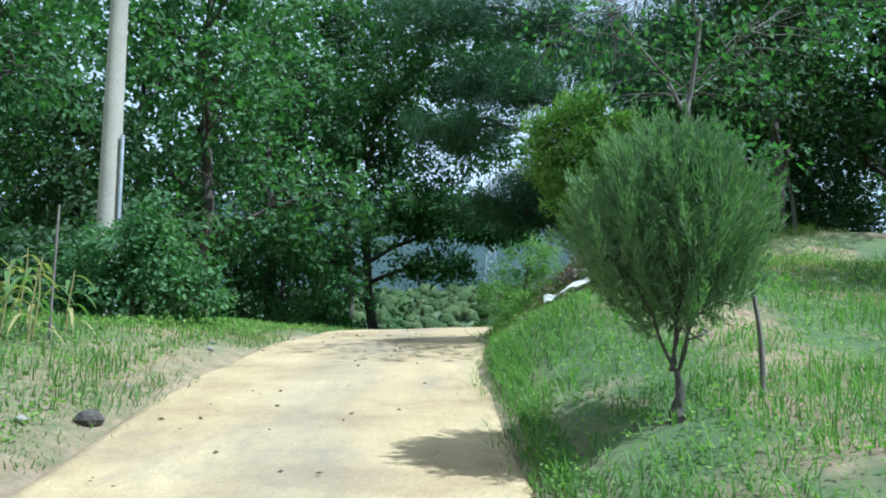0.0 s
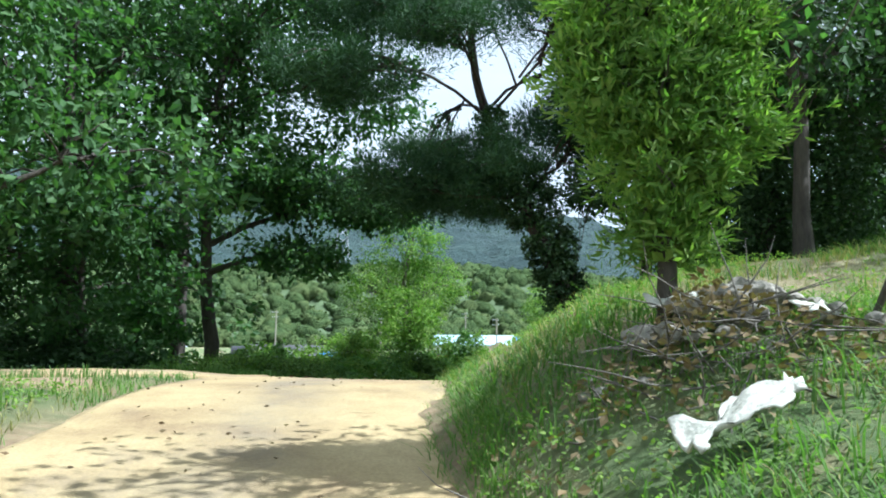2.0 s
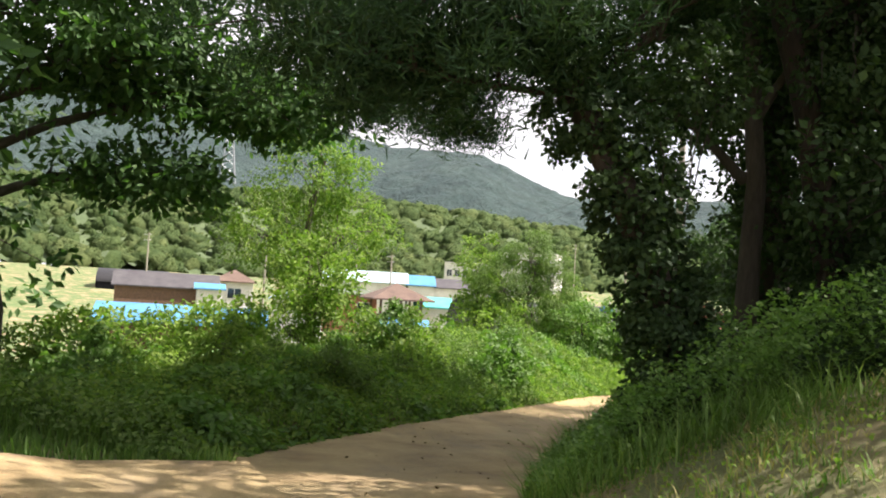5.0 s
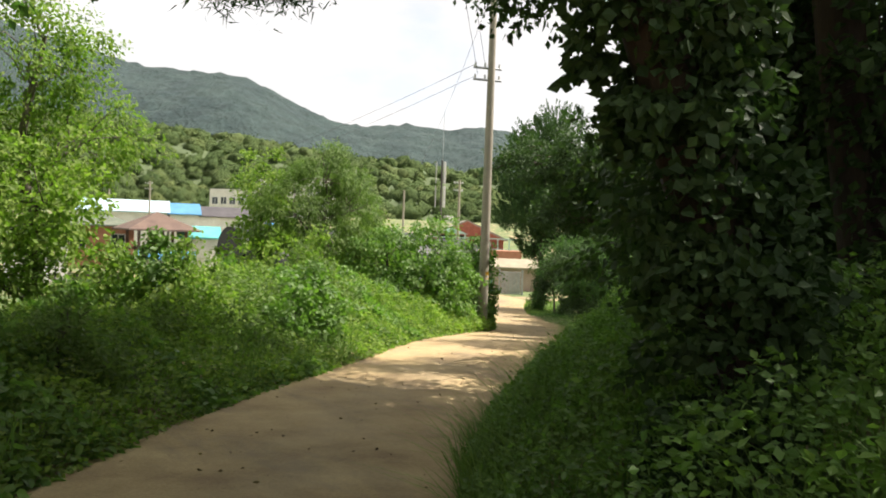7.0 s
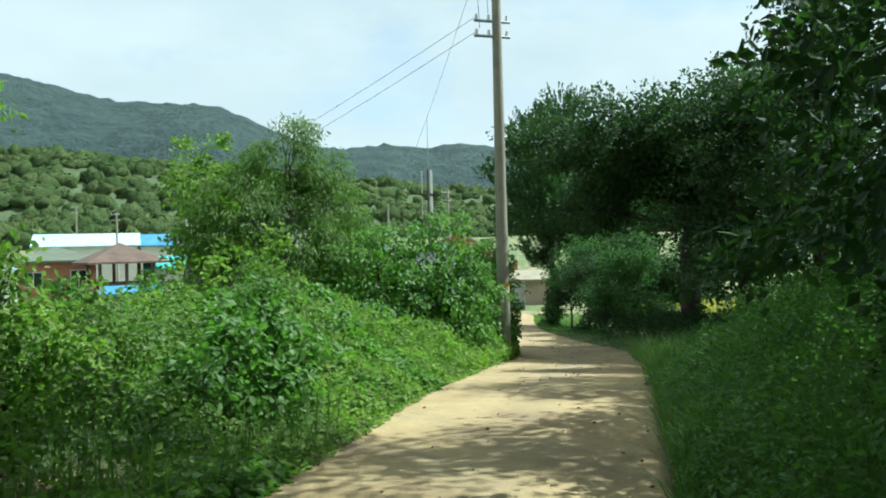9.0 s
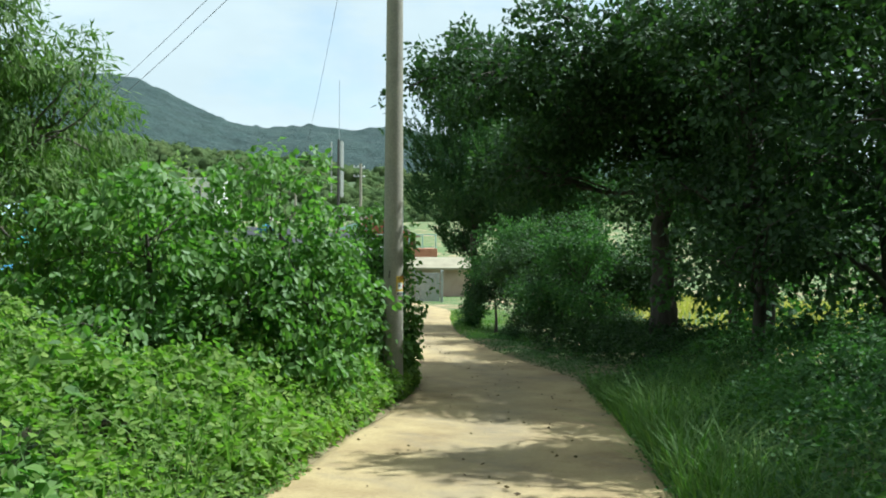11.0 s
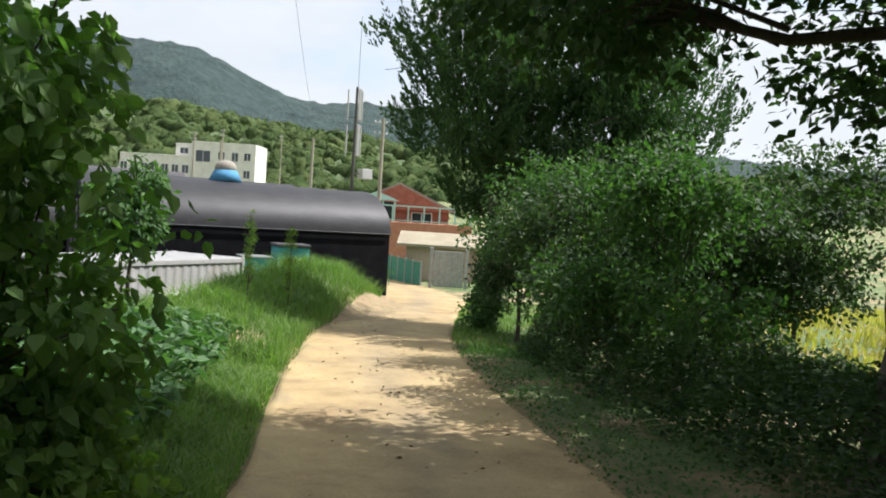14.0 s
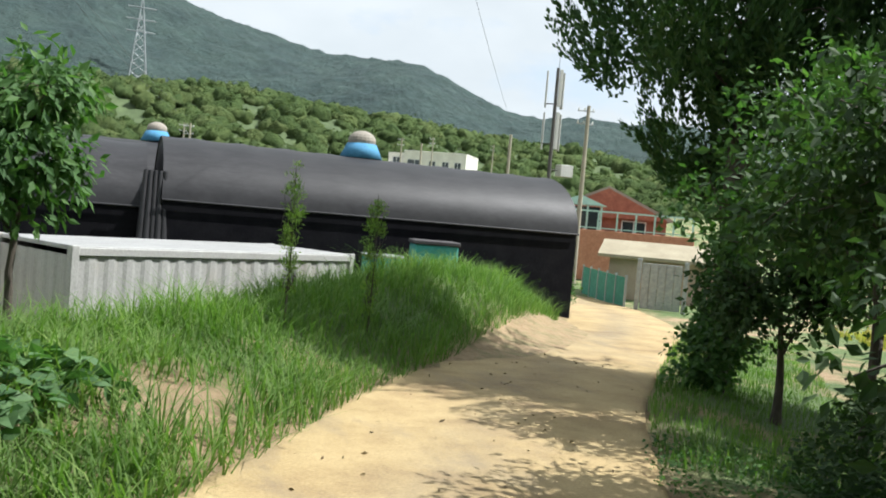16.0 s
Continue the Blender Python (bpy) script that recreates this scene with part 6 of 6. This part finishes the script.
gb2 = empty("teal_crate", 27.65, 60.0, land(27.65, 60.0) - 0.05, "lower teal sheet-metal crate", "box")
gb2.rotation_euler = (0, 0, radians(-12))
part("body", boxed(-0.5, -0.45, 0, 0.4, 0.45, 1.3, 0.02), TEAL, gb2)
part("rim", boxed(-0.53, -0.48, 1.303, 0.43, 0.48, 1.35, 0.01), STEEL, gb2)
house("tarp_shack", "small white shack under a blue tarpaulin", 18.4, 56.8, -1.3, -5, 2.4, 2.4, 2.3, PLASTER, BLUE, "gable", 0.5, 0.3)

# ---- masts ----
cell = empty("cell_mast", 42.3, 79.6, -1.2, "slim phone mast with clustered white antennas", "mast")
DARK_STEEL = paint("dark_steel", (0.07, 0.065, 0.06), 0.6)
PANEL = paint("grey_panel", (0.5, 0.5, 0.48), 0.5)
rod((0, 0, 0), (0, 0, 11.0), 0.12, DARK_STEEL, "pole", cell, 8, 0.08)
rod((0.05, 0, 10.8), (0.05, 0, 15.2), 0.02, STEEL, "whip", cell, 5)
for k in range(3):
    a = k * math.pi * 2 / 3 + 0.4
    for zz in (6.9, 9.0):
        ob = part("antenna", boxed(-0.09, -0.04, 0, 0.09, 0.04, 1.85, 0.02), PANEL, cell)
        ob.matrix_basis = pose(0.5 * math.cos(a), 0.5 * math.sin(a), zz, 0, 0, math.degrees(a) + 90)
    rod((0, 0, 9.2), (0.5 * math.cos(a), 0.5 * math.sin(a), 9.2), 0.03, DARK_STEEL, "bracket", cell, 5)
    rod((0, 0, 7.2), (0.5 * math.cos(a), 0.5 * math.sin(a), 7.2), 0.03, DARK_STEEL, "bracket", cell, 5)
part("cabinet", boxed(0.5, -0.3, 5.6, 1.2, 0.3, 6.2, 0.02), PANEL, cell)
rod((0, 0, 5.9), (0.6, 0, 5.9), 0.03, DARK_STEEL, "bracket", cell, 5)
for x, y, h, arm in ((44.5, 80, 9.5, True), (46, 92, 9, False), (30, 150, 10, True), (58, 150, 10, True), (14, 138, 10, True), (28.3, 121, 9.5, True), (70, 170, 11, True), (-2, 130, 10, True), (50, 120, 9, False), (90, 190, 11, True)):
    utility_pole(x, y, h, 0.15, "distant concrete utility pole in the village", (h * 0.97, h * 0.9) if arm else ())
pyl = empty("power_pylon", 34.3, 576, 66, "distant lattice power pylon on the mountainside", "pylon")
for sx, sy in ((-1, -1), (1, -1), (1, 1), (-1, 1)):
    rod((sx * 5, sy * 5, 0), (sx * 1.1, sy * 1.1, 40), 0.35, STEEL, "leg", pyl, 4)
    rod((sx * 1.1, sy * 1.1, 40), (0, 0, 52), 0.3, STEEL, "leg", pyl, 4)
for k in range(7):
    w0, w1 = 5 - 3.9 * k / 7, 5 - 3.9 * (k + 1) / 7
    z0, z1 = 40 * k / 7, 40 * (k + 1) / 7
    rod((-w0, -w0, z0), (w1, -w1, z1), 0.22, STEEL, "brace", pyl, 4)
    rod((w0, -w0, z0), (-w1, -w1, z1), 0.22, STEEL, "brace", pyl, 4)
for zz in (30, 37, 44):
    rod((-8, 0, zz), (8, 0, zz), 0.35, STEEL, "crossarm", pyl, 4)

# ---- loose things on the climb ----
CLOTH = rough_mat("white_plastic_sheet", (0.4, 0.38, 0.31), (0.58, 0.56, 0.47), 9.0, 0.6, 0, 60, 0.4)
sx_, sy_ = np.meshgrid(np.linspace(-0.24, 0.24, 20), np.linspace(-0.15, 0.15, 14), indexing="ij")
wz = land(1.35 + sx_, 9.15 + sy_) + 0.17 + 0.35 * np.clip(sy_, 0, 1) * np.abs(np.sin(sx_ * 11 + 1.0)) + 0.035 * wave(sx_, sy_, 11.0) + 0.035 * wave(sx_, sy_, 23.0, 1) + 0.02 * wave(sx_, sy_, 47.0, 2)
sh = tagged(piece("plastic_sheet", grid_mesh("plastic_sheet", 1.35 + sx_ + 0.05 * wave(sx_, sy_, 9, 2), 9.15 + sy_ * (0.3 + 0.55 * np.abs(np.sin(sx_ * 11 + 1.0)) + 0.5 * wave(sx_, 0 * sx_, 31.0, 3)), wz, CLOTH)), "crumpled white plastic sheet lying in the grass", "sheet")
md = sh.modifiers.new("thick", "SOLIDIFY")
md.thickness = 0.012

RUBBLE = rough_mat("dusty_rubble", (0.2, 0.18, 0.145), (0.38, 0.34, 0.28), 6.0, 0.95, 0, 50, 0.6)
STONE = rough_mat("grey_stone", (0.2, 0.19, 0.17), (0.36, 0.34, 0.31), 6.0, 0.95, 0, 50, 0.6)


def stone(x, y, r, seed, label, mat=None, dz=0.0, group=""):
    rng = np.random.default_rng(seed)
    bm = bmesh.new()
    bmesh.ops.create_icosphere(bm, subdivisions=2, radius=r)
    for v in bm.verts:
        v.co *= 1 + 0.28 * noise.noise(v.co * (1.6 / r) + Vector((seed, 0, 0)))
        v.co.z *= 0.7
    ob = part("stone", bm, mat or STONE, None, label)
    ob.location = (x, y, land(x, y) + r * 0.35 + dz)
    ob.rotation_euler = (0, 0, rng.uniform(0, 6))
    return tagged(ob, label, "stone", group)


for k in range(80):
    a, rad = R.uniform(0, 6.28), R.uniform(0, 0.8)
    stone(2.15 + rad * math.cos(a) * 1.2, 10.5 + rad * math.sin(a) * 0.6, R.uniform(0.025, 0.085), 200 + k, "broken grey stone in a rubble heap", RUBBLE, dz=(0.8 - rad) * 0.32, group="rubble heap")
twigs = []
for k in range(90):
    a, rad = R.uniform(0, 6.28), abs(R.normal(0, 0.55))
    bx, by = 1.75 + rad * math.cos(a) * 1.3, 9.95 + rad * math.sin(a) * 0.7
    q = np.array([bx, by, land(bx, by) + R.uniform(0.0, 0.35) * max(0, 1 - rad)])
    e = unit(R.normal(size=3) * np.array([1, 1, 0.45]) + np.array([0, 0, 0.2])) * R.uniform(0.25, 0.7)
    twigs.append(tube(bend(q, q + e, 4, R, 0.02), np.linspace(0.006, 0.0015, 4), 4))
bx, by = 1.85 + R.normal(0, 0.5, 800), 10.1 + R.normal(0, 0.36, 800)
thicket("dry_brush", "dry brown leaves and stalks over the rubble", bx, by, 0.34 * np.exp(-((bx - 1.85) / 0.8) ** 2 - ((by - 10.1) / 0.5) ** 2) + 0.06, 0.3, DRY_BRUSH, 0.06, R, "brush", lump=0.4)
tagged(piece("brush_pile", raw_mesh("brush_pile", *merge(twigs), BARK_PALE, True)), "heap of dry cut twigs and brush", "brush", kind="stuff")
for k in range(4):
    qx, qy = np.meshgrid(np.linspace(-0.1, 0.1, 8), np.linspace(-0.06, 0.06, 6), indexing="ij")
    ox, oy = 2.1 + R.uniform(-0.5, 0.6), 10.4 + R.uniform(-0.3, 0.3)
    sc = tagged(piece("plastic_scrap", grid_mesh("plastic_scrap", ox + qx, oy + qy, land(ox, oy) + 0.22 + qy * 0.5 + 0.05 * wave(qx, qy, 17.0, k), CLOTH)), "torn pale plastic scrap in the rubble", "scrap", "plastic scraps")
    sc.modifiers.new("thick", "SOLIDIFY").thickness = 0.008
stone(-2.5, 6.1, 0.1, 240, "dark stone at the lane's edge", BARK)
for k in range(14):
    stone(-2.3 - R.uniform(0, 0.8), R.uniform(3.5, 10), R.uniform(0.02, 0.05), 250 + k, "small stone on the verge", RUBBLE, group="verge stones")

POLE_WHITE = paint("whitewashed_timber", (0.7, 0.68, 0.6), 0.8)
pb = np.array([2.25, 9.3, land(2.25, 9.3) - 0.05])
top3 = np.array([2.85, 9.65, land(2.85, 9.65) + 1.2])
prop = empty("tree_prop", *pb, "whitewashed prop pole leaning against a young tree", "prop", "tree props")
rod((0, 0, 0), tuple(top3 - pb), 0.026, POLE_WHITE, "pole", prop, 8, 0.022)
for dx, dy in ((3.75, 9.6), (3.05, 10.6)):
    b3 = np.array([dx, dy, land(dx, dy) - 0.05])
    p2 = empty("tree_prop", *b3, "grey timber prop leaning against a young tree", "prop", "tree props")
    rod((0, 0, 0), tuple(top3 - b3), 0.024, BARK_PALE, "pole", p2, 8, 0.02)
stk = empty("stake", -3.7, 8.0, land(-3.7, 8.0) - 0.05, "grey garden stake standing in the verge", "stake")
rod((0, 0, 0), (0.02, 0, 1.35), 0.014, BARK_PALE, "rod", stk, 6, 0.012)
stick = tagged(piece("stick", raw_mesh("stick", *tube(bend((-0.55, 9.98, 1.83), (0.02, 9.85, 1.82), 7, R, 0.015), np.linspace(0.014, 0.006, 7), 6), BARK)), "dry crooked stick lying on the lane", "stick")
# fallen leaves
n = 700
u = R.uniform(-4, 64, n)
o = R.normal(0, 0.75, n).clip(-1.28, 1.28)
lx = np.interp(u, RUN, LINE[:, 0]) + np.interp(u, RUN, WAY[:, 1]) * o
ly = np.interp(u, RUN, LINE[:, 1]) - np.interp(u, RUN, WAY[:, 0]) * o
lz = np.interp(u, RUN, LINE[:, 2]) + 0.022 + 0.018 * wave(lx, ly, 1.9)
ax_ = np.stack([R.normal(size=n), R.normal(size=n), R.normal(0, 0.12, n)], -1)
v, f = leaf_cards(np.stack([lx, ly, lz], -1), ax_, 0.05, 0.022, R)
DRY = leaf_mat("dry_leaf", (0.05, 0.035, 0.02), (0.12, 0.08, 0.045), (0.3, 0.24, 0.14), 0.1)
tagged(piece("leaf_litter", raw_mesh("leaf_litter", v, f, DRY)), "fallen dry leaves and twigs on the lane", "leaves", kind="stuff")
